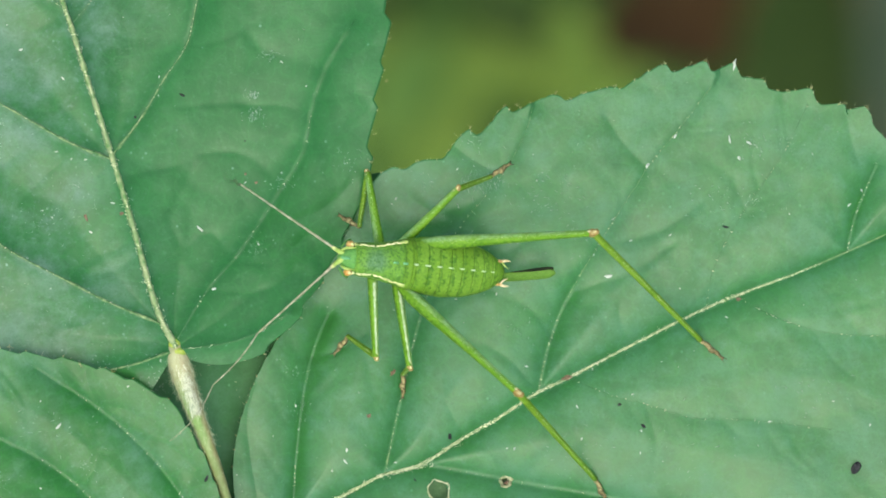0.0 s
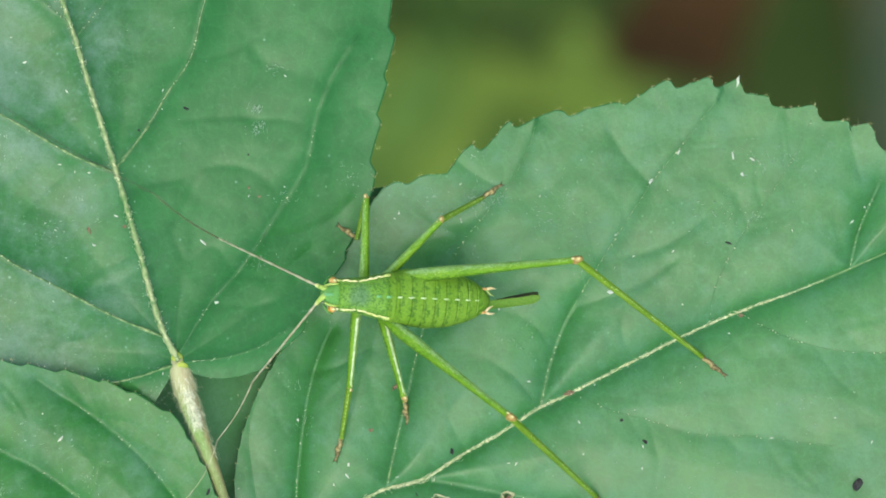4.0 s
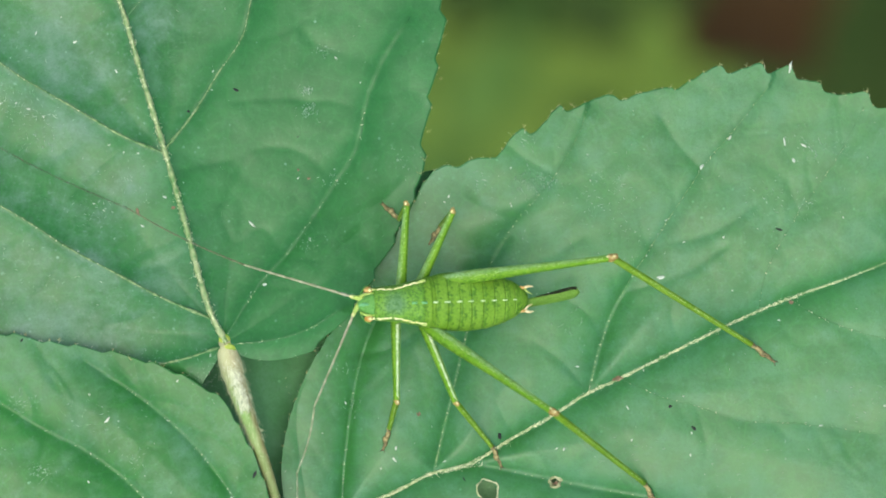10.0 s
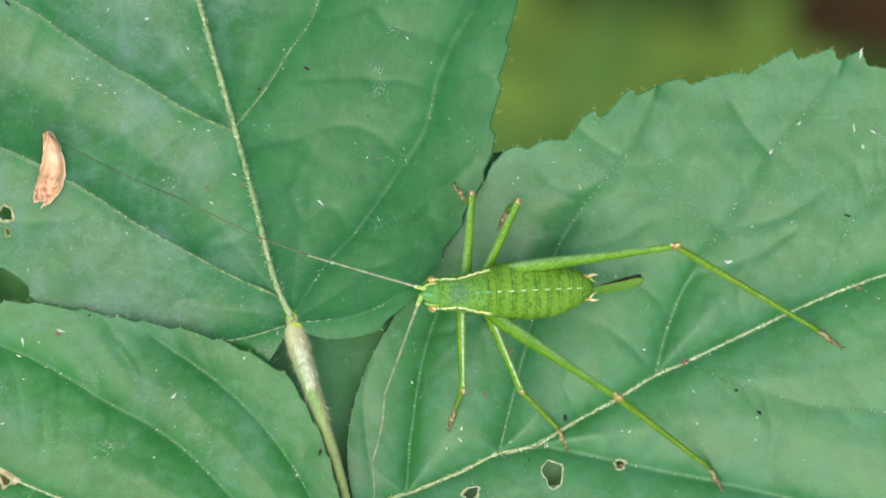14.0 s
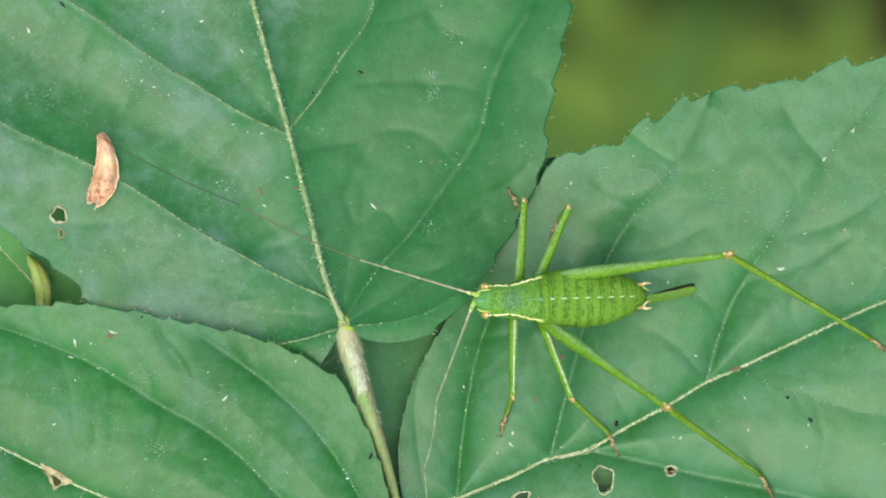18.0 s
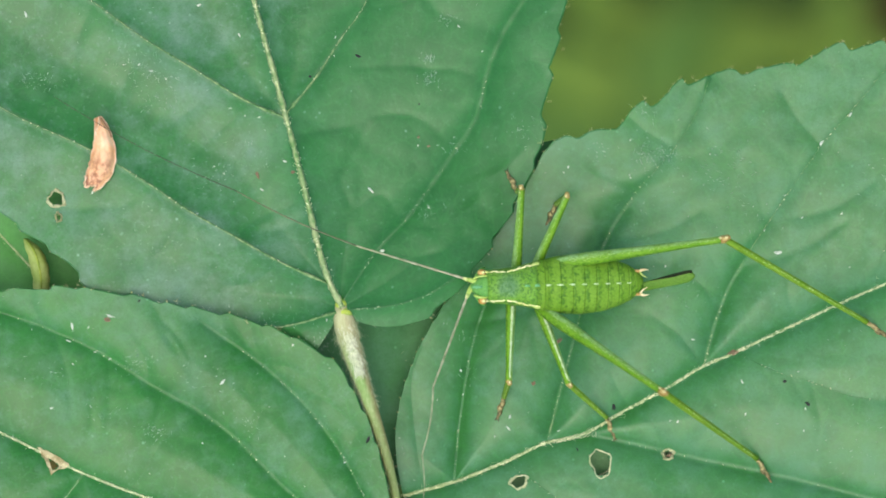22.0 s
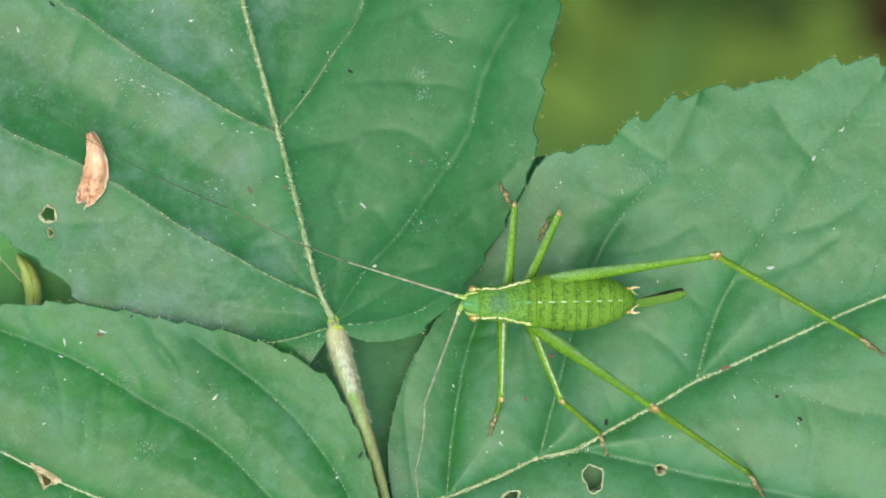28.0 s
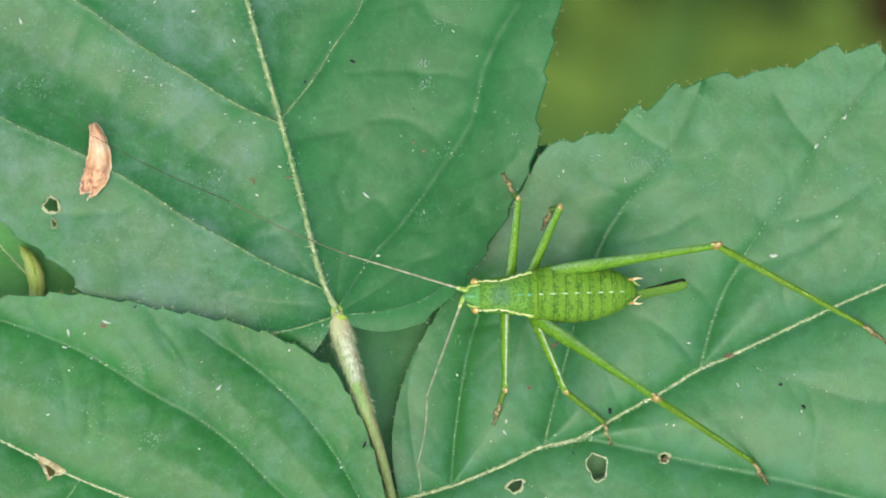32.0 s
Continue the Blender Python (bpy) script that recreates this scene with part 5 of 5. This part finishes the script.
for s in (-1, 1):
    eye = part("eye", ball((lx(-142), lx(24.5 * s), lx(-2)), lx(7.6), lx(6.6), lx(8)), ORANGE, head, "orange-brown bulging eye")
    part("pupil", ball((lx(-140.5), lx(25 * s), lx(4.2)), lx(3.4), lx(3.0), lx(2.6), 6, 10), YELLOW, eye, "yellowish middle of the eye")
    part("cheek_line", tube([(lx(-158), lx(14 * s), lx(3)), (lx(-150), lx(18 * s), lx(4)), (lx(-140), lx(19 * s), lx(6)), (lx(-128), lx(20 * s), lx(9))], [lx(1.6), lx(2.4), lx(1.8), lx(0.8)], 6), SCAPE, head, "yellow-green line inside the eye")
    ridge = [(lx(x), lx(s * y), lx(z)) for x, y, z in ((-136, 25, 4), (-128, 25, 10), (-119, 26, 13), (-110, 24.5, 15), (-101, 24.5, 16), (-92, 26.5, 17), (-83, 29, 17), (-74, 31.5, 17), (-64, 34.5, 16.5), (-54, 35, 17), (-43, 36.5, 17))]
    wavy = [(q[0], q[1] + lx(1.0 * math.sin(i * 1.25 + s) + 0.5 * math.sin(i * 2.7 + 2 * s)), q[2]) for i, q in enumerate(spline(ridge, 34))]
    part("side_stripe", tube(wavy, [lx(1.7 + 0.5 * math.sin(i * 1.9) + 0.4 * math.sin(i * 3.1 + s)) for i in range(34)], 7), YELLOW, cricket, "pale yellow stripe along the neck shield")
    part("wing_pad", tube(spline([(lx(-58), lx(33 * s), lx(14)), (lx(-48), lx(36.5 * s), lx(14)), (lx(-39), lx(37.5 * s), lx(12))], 8), [lx(v) for v in (2.0, 3.4, 4.4, 4.8, 4.8, 4.2, 3.0, 1.4)], 8), SCAPE, cricket, "pale yellow-green wing pad")
    cer = part("cercus", tube(spline([(lx(124), lx(19 * s), lx(4)), (lx(133), lx(20.5 * s), lx(5)), (lx(140), lx(20 * s), lx(5))], 8), [lx(v) for v in (1.2, 2.0, 2.7, 2.9, 2.8, 2.5, 2.2, 1.8)], 8), ORANGE, cricket, "orange base of the forked tail feeler")
    part("prong", tube(spline([(lx(137), lx(20.5 * s), lx(5)), (lx(144), lx(22.5 * s), lx(6)), (lx(153), lx(21.5 * s), lx(6))], 7), [lx(v) for v in (2.4, 2.6, 2.5, 2.2, 1.7, 1.1, 0.5)], 7), PEACH, cer, "cream curved prong")
    part("prong", tube(spline([(lx(137), lx(19 * s), lx(5)), (lx(142), lx(13 * s), lx(6)), (lx(150), lx(8.5 * s), lx(6))], 7), [lx(v) for v in (1.8, 1.8, 1.6, 1.4, 1.1, 0.8, 0.4)], 7), PEACH if s < 0 else SCAPE, cer, "thin curved prong")
    part("palp", tube([(lx(-150), lx(18 * s), lx(-30)), (lx(-140), lx(30 * s), lx(-36)), (lx(-130), lx(34 * s), lx(-40))], [lx(2), lx(2), lx(1.4)], 6), SKIN_HEAD, head)

# the sabre-shaped ovipositor, flattened from side to side, leaning over and curved upwards
ov, of, lip = [], [], []
n = 24
for i in range(n + 1):
    u = i / n
    x, z = 126 + 108 * u, -10 + 6 * u + 18 * u * u
    y = -10 + 15 * u + 5 * u * u
    half = (8.2 + 2.6 * u) * math.sqrt(max(0.0, 1 - max(0, (u - 0.86) / 0.14) ** 2)) + 0.4
    for a in range(12):
        c, s = math.cos(2 * math.pi * a / 12), math.sin(2 * math.pi * a / 12)
        ov.append((lx(x), lx(y + half * s * 0.86 + 2.4 * c), lx(z + half * s * 0.5 - 2.4 * c)))
    lip.append((lx(x - 1), lx(y + half * 0.86 + 0.2), lx(z + half * 0.5 + 0.6)))
for i in range(n):
    for a in range(12):
        of.append((i * 12 + a, (i + 1) * 12 + a, (i + 1) * 12 + (a + 1) % 12, i * 12 + (a + 1) % 12))
of += [tuple(range(12)), tuple(range(n * 12, n * 12 + 12))[::-1]]
blade = part("ovipositor", (ov, of), BLADE_GREEN, cricket, "green sabre-shaped ovipositor")
part("dark_edge", tube(lip[7:-1], [lx(0.5 + 2.3 * min(1, i / 9)) for i in range(len(lip[7:-1]))], 6), BLADE_DARK, blade, "dark toothed upper edge")

HIPS = {"front_right": (-76, 22, -37), "front_left": (-85, -19, -43), "mid_right": (-44, 25, -42), "mid_left": (-39, -30, -45),
        "hind_right": (-24, 36, 3), "hind_left": (-41, -38, -22)}
SIZES = {"front": (151, 99, 40), "mid": (157, 136, 42), "hind": (316, 328, 50)}
LEG_PARTS = {}


SHIN_SHAPE = ((0, 5), (0.1, 5.4), (0.25, 5.2), (0.6, 4.5), (0.95, 3.8), (1, 4.4))


def limb(name):
    """Thigh, shin and foot of one leg; each lies along its own x axis from its joint."""
    kind = name.split("_")[0]
    a, b, c = SIZES[kind]
    if kind == "hind":
        prof = [(0, 6), (0.04, 9), (0.12, 12), (0.25, 12), (0.42, 10), (0.6, 8), (0.8, 6.6), (0.94, 6), (1, 6)]
    else:
        prof = [(0, 9), (0.08, 9.4), (0.3, 8.2), (0.6, 7), (0.9, 5.9), (1, 6)]
    thigh = part("femur", loft([(lx(a * u), 0, 0, lx(r), lx(r * 1.1)) for u, r in prof], 14), LEG, cricket)
    k = 1.0 if kind == "hind" else 0.8
    joint = part("knee", joined([ball((lx(a - 2), 0, 0), lx(9.5 * k), lx(7.6 * k), lx(7.4 * k), 8, 12), ball((lx(a + 6 * k), lx(1.5), 0), lx(5 * k), lx(5.6 * k), lx(6 * k), 6, 10)]), KNEE, thigh, "mottled orange-brown knee joint")
    part("knee_patch", joined([ball((lx(a - 6 * k), lx(3.2 * k), lx(5.2 * k)), lx(3.4 * k), lx(2.0 * k), lx(2.2 * k), 6, 9), ball((lx(a + 4 * k), lx(2.4 * k), lx(5.0 * k)), lx(3.6 * k), lx(2.0 * k), lx(2.0 * k), 6, 9)]), KNEE_PALE, joint, "pale patch on the knee")
    if name in ("front_left", "mid_left"):
        run = np.linspace(0.12, 0.96, 30)
        size = [float(np.interp(u, [q[0] for q in prof], [q[1] for q in prof])) for u in run]
        part("pale_stripe", tube([(lx(a * u), lx(r * 0.22), lx(r * 0.82)) for u, r in zip(run, size)], [lx(r * (0.34 + 0.04 * math.sin(i * 1.7) + 0.04 * math.sin(i * 3.9))) for i, r in enumerate(size)], 7), LEG_PALE, thigh, "whitish stripe along the thigh")
    shape = [(u, r * (1.15 if kind == "hind" else 1)) for u, r in SHIN_SHAPE]
    shin = part("tibia", loft([(lx(b * u), 0, 0, lx(r), lx(r)) for u, r in shape], 12), SHIN, cricket)
    rng = np.random.default_rng(len(name) + int(a))
    for ob, size, outline in ((thigh, a, prof), (shin, b, shape)):
        bits = []
        for k in range(int(size * 0.34)):
            u = rng.uniform(0.12, 0.95)
            r = float(np.interp(u, [q[0] for q in outline], [q[1] for q in outline]))
            w = rng.normal(0.15, 0.14)
            bits.append(grain((lx(size * u), lx(r * math.sin(w)), lx(r * math.cos(w) * (1.1 if ob is thigh else 1))), lx(rng.uniform(0.7, 2.6)), lx(0.6), lx(0.4), 0))
        part("pale_dots", joined(bits), LEG_DOT, ob, "pale dots along the upper edge", "stuff")
    thorns = []
    count = 16 if kind == "hind" else 7
    for i in range(count):
        for s in (-1, 1):
            x = b * (0.3 + 0.66 * i / count)
            thorns.append(spike((lx(x), lx(3 * s), lx(1)), (lx(x + 3), lx(6.5 * s), lx(2.5)), lx(0.6)))
    part("spines", joined(thorns), SHIN, shin, kind="stuff")
    foot = part("tarsus", joined([ball((lx(c * u), lx(w), 0), lx(c * 0.16), lx(r), lx(r * 0.8), 6, 10)
                                  for u, r, w in ((0.06, 4.0, 0), (0.30, 4.6, 1.0), (0.52, 5.4, -1.0), (0.72, 3.8, 0.8), (0.90, 2.4, 0))]), FOOT, cricket, "brown foot with lobed segments")
    part("claw", joined([spike((lx(c * 0.98), lx(s * 1.0), 0), (lx(c * 1.16), lx(s * 5), lx(-2)), lx(1.2)) for s in (-1, 1)]), CLAW, foot)
    LEG_PARTS[name] = (thigh, shin, foot, a * U, b * U, c * U)


for name in HIPS:
    limb(name)

FEELERS = {}
for name, s, lengths in (("right", 1, (205, 230, 360)), ("left", -1, (180, 120, 125))):
    pieces = []
    for k, b in enumerate(lengths):
        count = max(12, b // 9)
        thick = np.linspace((2.2, 1.25, 0.85)[k], (1.3, 0.85, 0.45)[k], count) * (1 + 0.16 * (-1.0) ** np.arange(count))
        sag = (0, 5, 9)[k]
        line = [(lx(b * u), lx(sag * math.sin(math.pi * u)), lx(0.5 * sag * math.sin(math.pi * u))) for u in np.linspace(0, 1, count)]
        skin = FEELER if k == 0 or name == "left" else (FEELER_MID if k == 1 else FEELER_DARK)
        pieces.append(part(("antenna", "antenna_middle", "antenna_tip")[k], tube(line, thick * U, 6), skin, cricket, ("thin tan ringed antenna", "thinner middle of the antenna", "hair-thin end of the antenna")[k]))
    part("scape", joined([tube([(lx(-21), lx(-2.5 * s), lx(-1)), (lx(-12), lx(-1 * s), 0), (lx(-2), 0, 0)], [lx(4.8), lx(4.8), lx(3.6)], 10), ball((lx(1), 0, 0), lx(4.2), lx(3.8), lx(3.8), 6, 10)]), SCAPE, pieces[0], "yellow-green antenna base")
    part("pedicel", ball((lx(4), 0, lx(1)), lx(4.2), lx(3.2), lx(3.4), 6, 10), YELLOW, pieces[0], "pale yellow ring at the antenna's root")
    FEELERS[name] = (pieces, Vector((lx(-168), lx(13.5 * s), lx(-1))), [v * U for v in lengths])

# ---------------------------------------------------------------- what moves
# seconds, place of the body's middle in millimetres, pitch and turn in degrees
BODY = [
    (0, 12.27, -0.13, 4.77, 15.1, -7.5),
    (0.5, 11.97, -0.56, 4.77, 15.0, -6.4),
    (1, 12.01, -0.48, 4.76, 15.0, -6.3),
    (1.5, 11.51, -0.87, 4.75, 14.9, -5.5),
    (2, 11.44, -1.05, 4.75, 14.9, -5.2),
    (2.5, 11.26, -1.29, 4.73, 14.8, -4.8),
    (4.5, 10.48, -1.54, 4.59, 13.5, -3.7),
    (5, 10.25, -1.57, 4.57, 13.3, -3.0),
    (5.5, 10.14, -1.84, 4.55, 13.2, -2.3),
    (6, 10.18, -1.82, 4.53, 13.0, -2.7),
    (6.5, 10.16, -1.85, 4.50, 12.7, -2.4),
    (7, 10.11, -1.94, 4.46, 12.4, -2.3),
    (7.5, 10.12, -2.02, 4.42, 12.0, -2.1),
    (8, 10.10, -2.24, 4.37, 11.6, -2.1),
    (8.5, 10.13, -2.25, 4.32, 11.2, -2.0),
    (9, 9.91, -2.95, 4.29, 10.9, -0.8),
    (9.5, 9.80, -3.08, 4.27, 10.8, -0.5),
    (10, 9.63, -3.20, 4.27, 10.7, 0.6),
    (10.5, 9.49, -3.40, 4.27, 10.8, 1.6),
    (11, 9.51, -3.39, 4.28, 10.8, 1.0),
    (12, 9.43, -3.65, 4.27, 10.8, 1.5),
    (13, 9.38, -3.79, 4.26, 10.6, 1.7),
    (14.5, 9.33, -3.90, 4.18, 10.0, 2.0),
    (16.5, 9.34, -4.01, 4.20, 10.1, 2.0),
    (18, 9.39, -4.04, 4.16, 9.8, 1.7),
    (20, 9.34, -4.23, 4.02, 8.7, 1.8),
    (22, 9.37, -4.26, 3.92, 7.8, 1.5),
    (24, 9.33, -4.30, 3.92, 7.8, 1.2),
    (25.5, 9.27, -4.37, 3.99, 8.4, 1.2),
    (27.5, 9.26, -4.45, 3.96, 8.1, 1.3),
    (28, 9.28, -4.43, 3.92, 7.8, 1.2),
    (29, 9.26, -4.47, 3.83, 7.0, 1.2),
    (30, 9.27, -4.48, 3.74, 6.2, 1.4),
    (31, 9.28, -4.52, 3.69, 5.8, 1.2),
    (32, 9.17, -4.66, 3.70, 5.9, 1.5),
]
SHIFT = [(0, -0.19), (2, -0.22), (6, -0.20), (8.5, -0.17), (11, -0.08), (18, 0.0), (32, 0.0)]
# knees as seen from above, on the plan
KNEES = {
    "front_right": [(0, 942, 277), (0.5, 941, 289), (1.5, 937, 297), (2.5, 938, 306), (4.5, 930, 313), (6, 928, 321), (8, 928, 330), (8.5, 927, 331), (9, 919, 345), (10, 914, 352), (13, 910, 356), (16.5, 908, 359), (20, 910, 364), (32, 913, 367)],
    "mid_right": [(0, 1105, 304), (0.5, 1098, 311), (1.5, 1087, 318), (2.5, 1080, 327), (4.5, 1064, 333), (6, 1052, 338), (7, 1043, 343), (8, 1035, 351), (8.5, 1030, 354), (9, 1007, 368), (9.5, 996, 359), (10, 995, 358), (11, 995, 362), (13, 991, 364), (16.5, 989, 367), (20, 990, 370), (32, 990, 374)],
    "front_left": [(0, 944, 590), (0.5, 936, 602), (1, 937, 601), (1.5, 920, 616), (2, 914, 622), (2.5, 906, 629), (4.5, 894, 637), (6, 891, 644), (8, 892, 656), (8.5, 891, 657), (9, 892, 671), (10, 890, 680), (11, 891, 687), (13, 891, 696), (16.5, 890, 700), (20, 888, 706), (32, 887, 710)],
    "mid_left": [(0, 1001, 617), (1, 1000, 623), (1.5, 996, 632), (2.5, 994, 640), (4.5, 985, 652), (6, 982, 650), (7, 985, 657), (8, 991, 664), (8.5, 994, 669), (9, 998, 687), (10, 998, 691), (11, 998, 695), (13, 996, 702), (16.5, 996, 705), (20, 995, 710), (32, 995, 713)],
    "hind_right": [(0, 1338, 395), (1, 1331, 400), (2, 1319, 408), (4.5, 1303, 418), (5.5, 1296, 422), (8, 1292, 424), (9, 1286, 432), (10, 1284, 436), (11, 1278, 440), (13, 1273, 445), (16.5, 1271, 448), (20, 1270, 450), (28, 1266, 454), (32, 1266, 457)],
    "hind_left": [(0, 1185, 669), (1, 1182, 673), (2, 1175, 680), (4.5, 1167, 684), (8, 1168, 691), (9, 1168, 699), (10, 1164, 703), (11, 1161, 708), (13, 1160, 711), (16.5, 1160, 713), (20, 1159, 715), (28, 1157, 719), (32, 1155, 722)],
}
# ankles and claws on the plan
FEET = {
    "front_right": [(0, 925, 370, 887, 347), (5, 914, 366, 888, 345), (9, 910, 364, 888, 347), (10, 904, 361, 887, 345), (16.5, 900, 370, 888, 347), (28, 904, 363, 891, 338), (32, 905, 364, 892, 339)],
    "mid_right": [(0, 1161, 290, 1199, 267), (1, 1157, 293, 1195, 266), (2.5, 1147, 297, 1188, 268), (4.5, 1136, 300, 1180, 272), (5.5, 1125, 306, 1165, 275), (6, 1118, 306, 1158, 275), (7, 1099, 318, 1121, 290), (8, 1076, 335, 1098, 308), (8.5, 1066, 342, 1090, 316), (9, 1016, 360, 1030, 340), (9.5, 977, 375, 965, 391), (11, 979, 370, 970, 388), (16.5, 970, 388, 962, 405), (32, 971, 390, 961, 411)],
    "front_left": [(0, 899, 564, 874, 593), (0.5, 879, 614, 853, 650), (1, 876, 627, 854, 663), (1.5, 864, 700, 847, 742), (2, 872, 720, 855, 760), (2.5, 874, 722, 860, 767), (4.5, 877, 724, 864, 767), (9, 878, 729, 866, 768), (32, 879, 731, 867, 769)],
    "mid_left": [(0, 994, 634, 992, 674), (2, 991, 647, 992, 680), (5, 992, 656, 995, 676), (5.5, 991, 662, 999, 690), (6, 992, 675, 1003, 712), (7, 1009, 717, 1019, 763), (8, 1040, 758, 1055, 800), (8.5, 1052, 760, 1066, 800), (9, 1058, 765, 1076, 804), (32, 1061, 767, 1075, 807)],
    "hind_right": [(0, 1523, 593, 1573, 637), (13, 1521, 597, 1572, 636), (32, 1520, 597, 1566, 630)],
    "hind_left": [(0, 1327, 832, 1345, 870), (13, 1326, 838, 1347, 875), (32, 1325, 838, 1350, 876)],
}
# lift of the foot, in millimetres, while it steps
STEPS = {"front_left": [(0, 0.4), (0.5, 1.0), (1, 2.0), (1.5, 1.2), (2, 0), (32, 0)], "mid_left": [(0, 0), (5, 0.1), (6, 1.0), (7, 1.4), (8, 0.4), (8.5, 0), (32, 0)],
         "mid_right": [(0, 0), (5, 0), (6, 1.0), (7, 1.6), (8, 1.6), (9, 2.0), (9.5, 0.6), (10, 0), (32, 0)]}
# directions of the two antenna pieces on the plan, and how they rise, in degrees
WAVE = {
    "right": [(0, -160, 117, 8, -150, 60, 87, -150, 40, 86), (1, -150, 105, 12, -150, 60, 86, -150, 40, 85), (2, -150, 92, 16, -150, 70, 82, -150, 60, 72), (4.5, -160, 76, 18, -150, 108, 46, -200, 140, -20),
              (5, -165, 72, 18, -155, 108, 38, -200, 150, -24), (6, -195, 86, 10, -200, 125, 30, -300, 190, -18), (8, -180, 62, 12, -190, 112, 24, -300, 170, -14), (9, -165, 55, 14, -190, 108, 20, -300, 175, -13),
              (11, -190, 58, 12, -225, 105, 8, -300, 150, -7), (13, -195, 58, 10, -210, 96, 2, -300, 156, -1), (28, -198, 61, 8, -205, 93, 1, -310, 160, -1), (32, -198, 61, 8, -205, 93, 1, -310, 160, -1)],
    "left": [(0, -135, -113, -5, -130, -140, -7, -120, -147, -6), (1, -128, -119, -5, -105, -124, -7, -100, -134, -6), (2, -120, -125, -5, -85, -108, -6, -84, -114, -5), (5, -110, -133, -4, -64, -112, -5, -60, -114, -4), (6, -107, -137, -3, -58, -115, -4, -52, -115, -3),
             (8, -103, -142, 0, -52, -94, 0, -40, -90, 0), (9, -62, -128, 8, -45, -138, 6, -36, -142, 4), (11, -50, -118, 12, -48, -186, 6, -32, -190, 4), (13, -58, -152, 18, -20, -100, 4, -10, -100, 2), (28, -60, -160, 18, -14, -100, 3, -6, -100, 2), (32, -60, -160, 18, -14, -100, 3, -6, -100, 2)],
}
EYE = Vector((0, 0, 0.5365))


def between(rows, t):
    """The values of rows at t seconds."""
    return [float(np.interp(t, [r[0] for r in rows], [r[k] for r in rows])) for k in range(1, len(rows[0]))]


def aim(p, q):
    """The pose at p whose x axis points to q, with z as far up as it can."""
    x = (q - p).normalized()
    y = Vector((0, 0, 1)).cross(x).normalized()
    z = x.cross(y)
    m = Matrix((x, y, z)).transposed().to_4x4()
    m.translation = p
    return m


def body_pose(t):
    x, y, z, pitch, turn = between(BODY, t)
    x += between(SHIFT, t)[0]
    return pose(x * MM * 1.001, y * MM * 1.001, z * MM + 0.3 * MM, 0, 0, turn) @ pose(0, 0, 0, 0, pitch, 0)


def raised(x, y, z):
    """The place at height z that is seen over the plan's point."""
    p = plan(x, y)
    return p + (EYE - p) * (z / EYE.z)


def surface(x, y, name):
    if name == "front_right":
        return leaf_a.at(x, y).z
    return leaf_b.at(x, y).z


def bend(hip, ankle, knee, a, b):
    """The knee: a from the hip, b from the ankle, as near as can be to the place seen."""
    span = ankle - hip
    d = min(span.length, (a + b) * 0.999)
    d = max(d, abs(a - b) * 1.001)
    n = span.normalized()
    k = (a * a - b * b + d * d) / (2 * d)
    r = math.sqrt(max(0.0, a * a - k * k))
    u = n.orthogonal().normalized()
    v = n.cross(u)
    best, pick = None, None
    for i in range(180):
        w = 2 * math.pi * i / 180
        p = hip + n * k + r * (math.cos(w) * u + math.sin(w) * v)
        seen = raised(*knee, p.z)
        cost = (p.x - seen.x) ** 2 + (p.y - seen.y) ** 2 + (0.0 if p.z > ankle.z else (ankle.z - p.z) ** 2 * 4)
        if best is None or cost < best:
            best, pick = cost, p
    return pick


def motions():
    walk(cricket, [(r[0], body_pose(r[0])) for r in BODY])
    times = [r[0] for r in BODY]
    for name, (thigh, shin, foot, a, b, c) in LEG_PARTS.items():
        hip = Vector([v * U for v in HIPS[name]])
        keys = ([], [], [])
        for t in times:
            m = body_pose(t)
            back = m.inverted()
            kx, ky = between(KNEES[name], t)
            ax, ay, tx, ty = between(FEET[name], t)
            up = between(STEPS[name], t)[0] * MM if name in STEPS else 0.0
            g = surface(ax, ay, name)
            g2 = surface(tx, ty, name)
            ankle = raised(ax, ay, g + 0.35 * MM + up)
            tip = raised(tx, ty, g2 + 0.18 * MM + up)
            knee = bend(m @ hip, ankle, (kx, ky), a, b)
            ankle = knee + (ankle - knee).normalized() * b
            keys[0].append((t, back @ aim(m @ hip, knee)))
            keys[1].append((t, back @ aim(knee, ankle)))
            keys[2].append((t, back @ aim(ankle, tip)))
        for ob, rows in zip((thigh, shin, foot), keys):
            walk(ob, rows)
    for name, (pieces, root, lengths) in FEELERS.items():
        rows = [[] for _ in pieces]
        for t in times:
            m = body_pose(t)
            back = m.inverted()
            p, swing = m @ root, between(WAVE[name], t)
            for k, size in enumerate(lengths):
                x, y, rise = swing[3 * k:3 * k + 3]
                q = p + (Vector((x, y, 0)).normalized() * math.cos(radians(rise)) + Vector((0, 0, math.sin(radians(rise))))) * size
                rows[k].append((t, back @ aim(p, q)))
                p = q
        for ob, keys in zip(pieces, rows):
            walk(ob, keys)


motions()
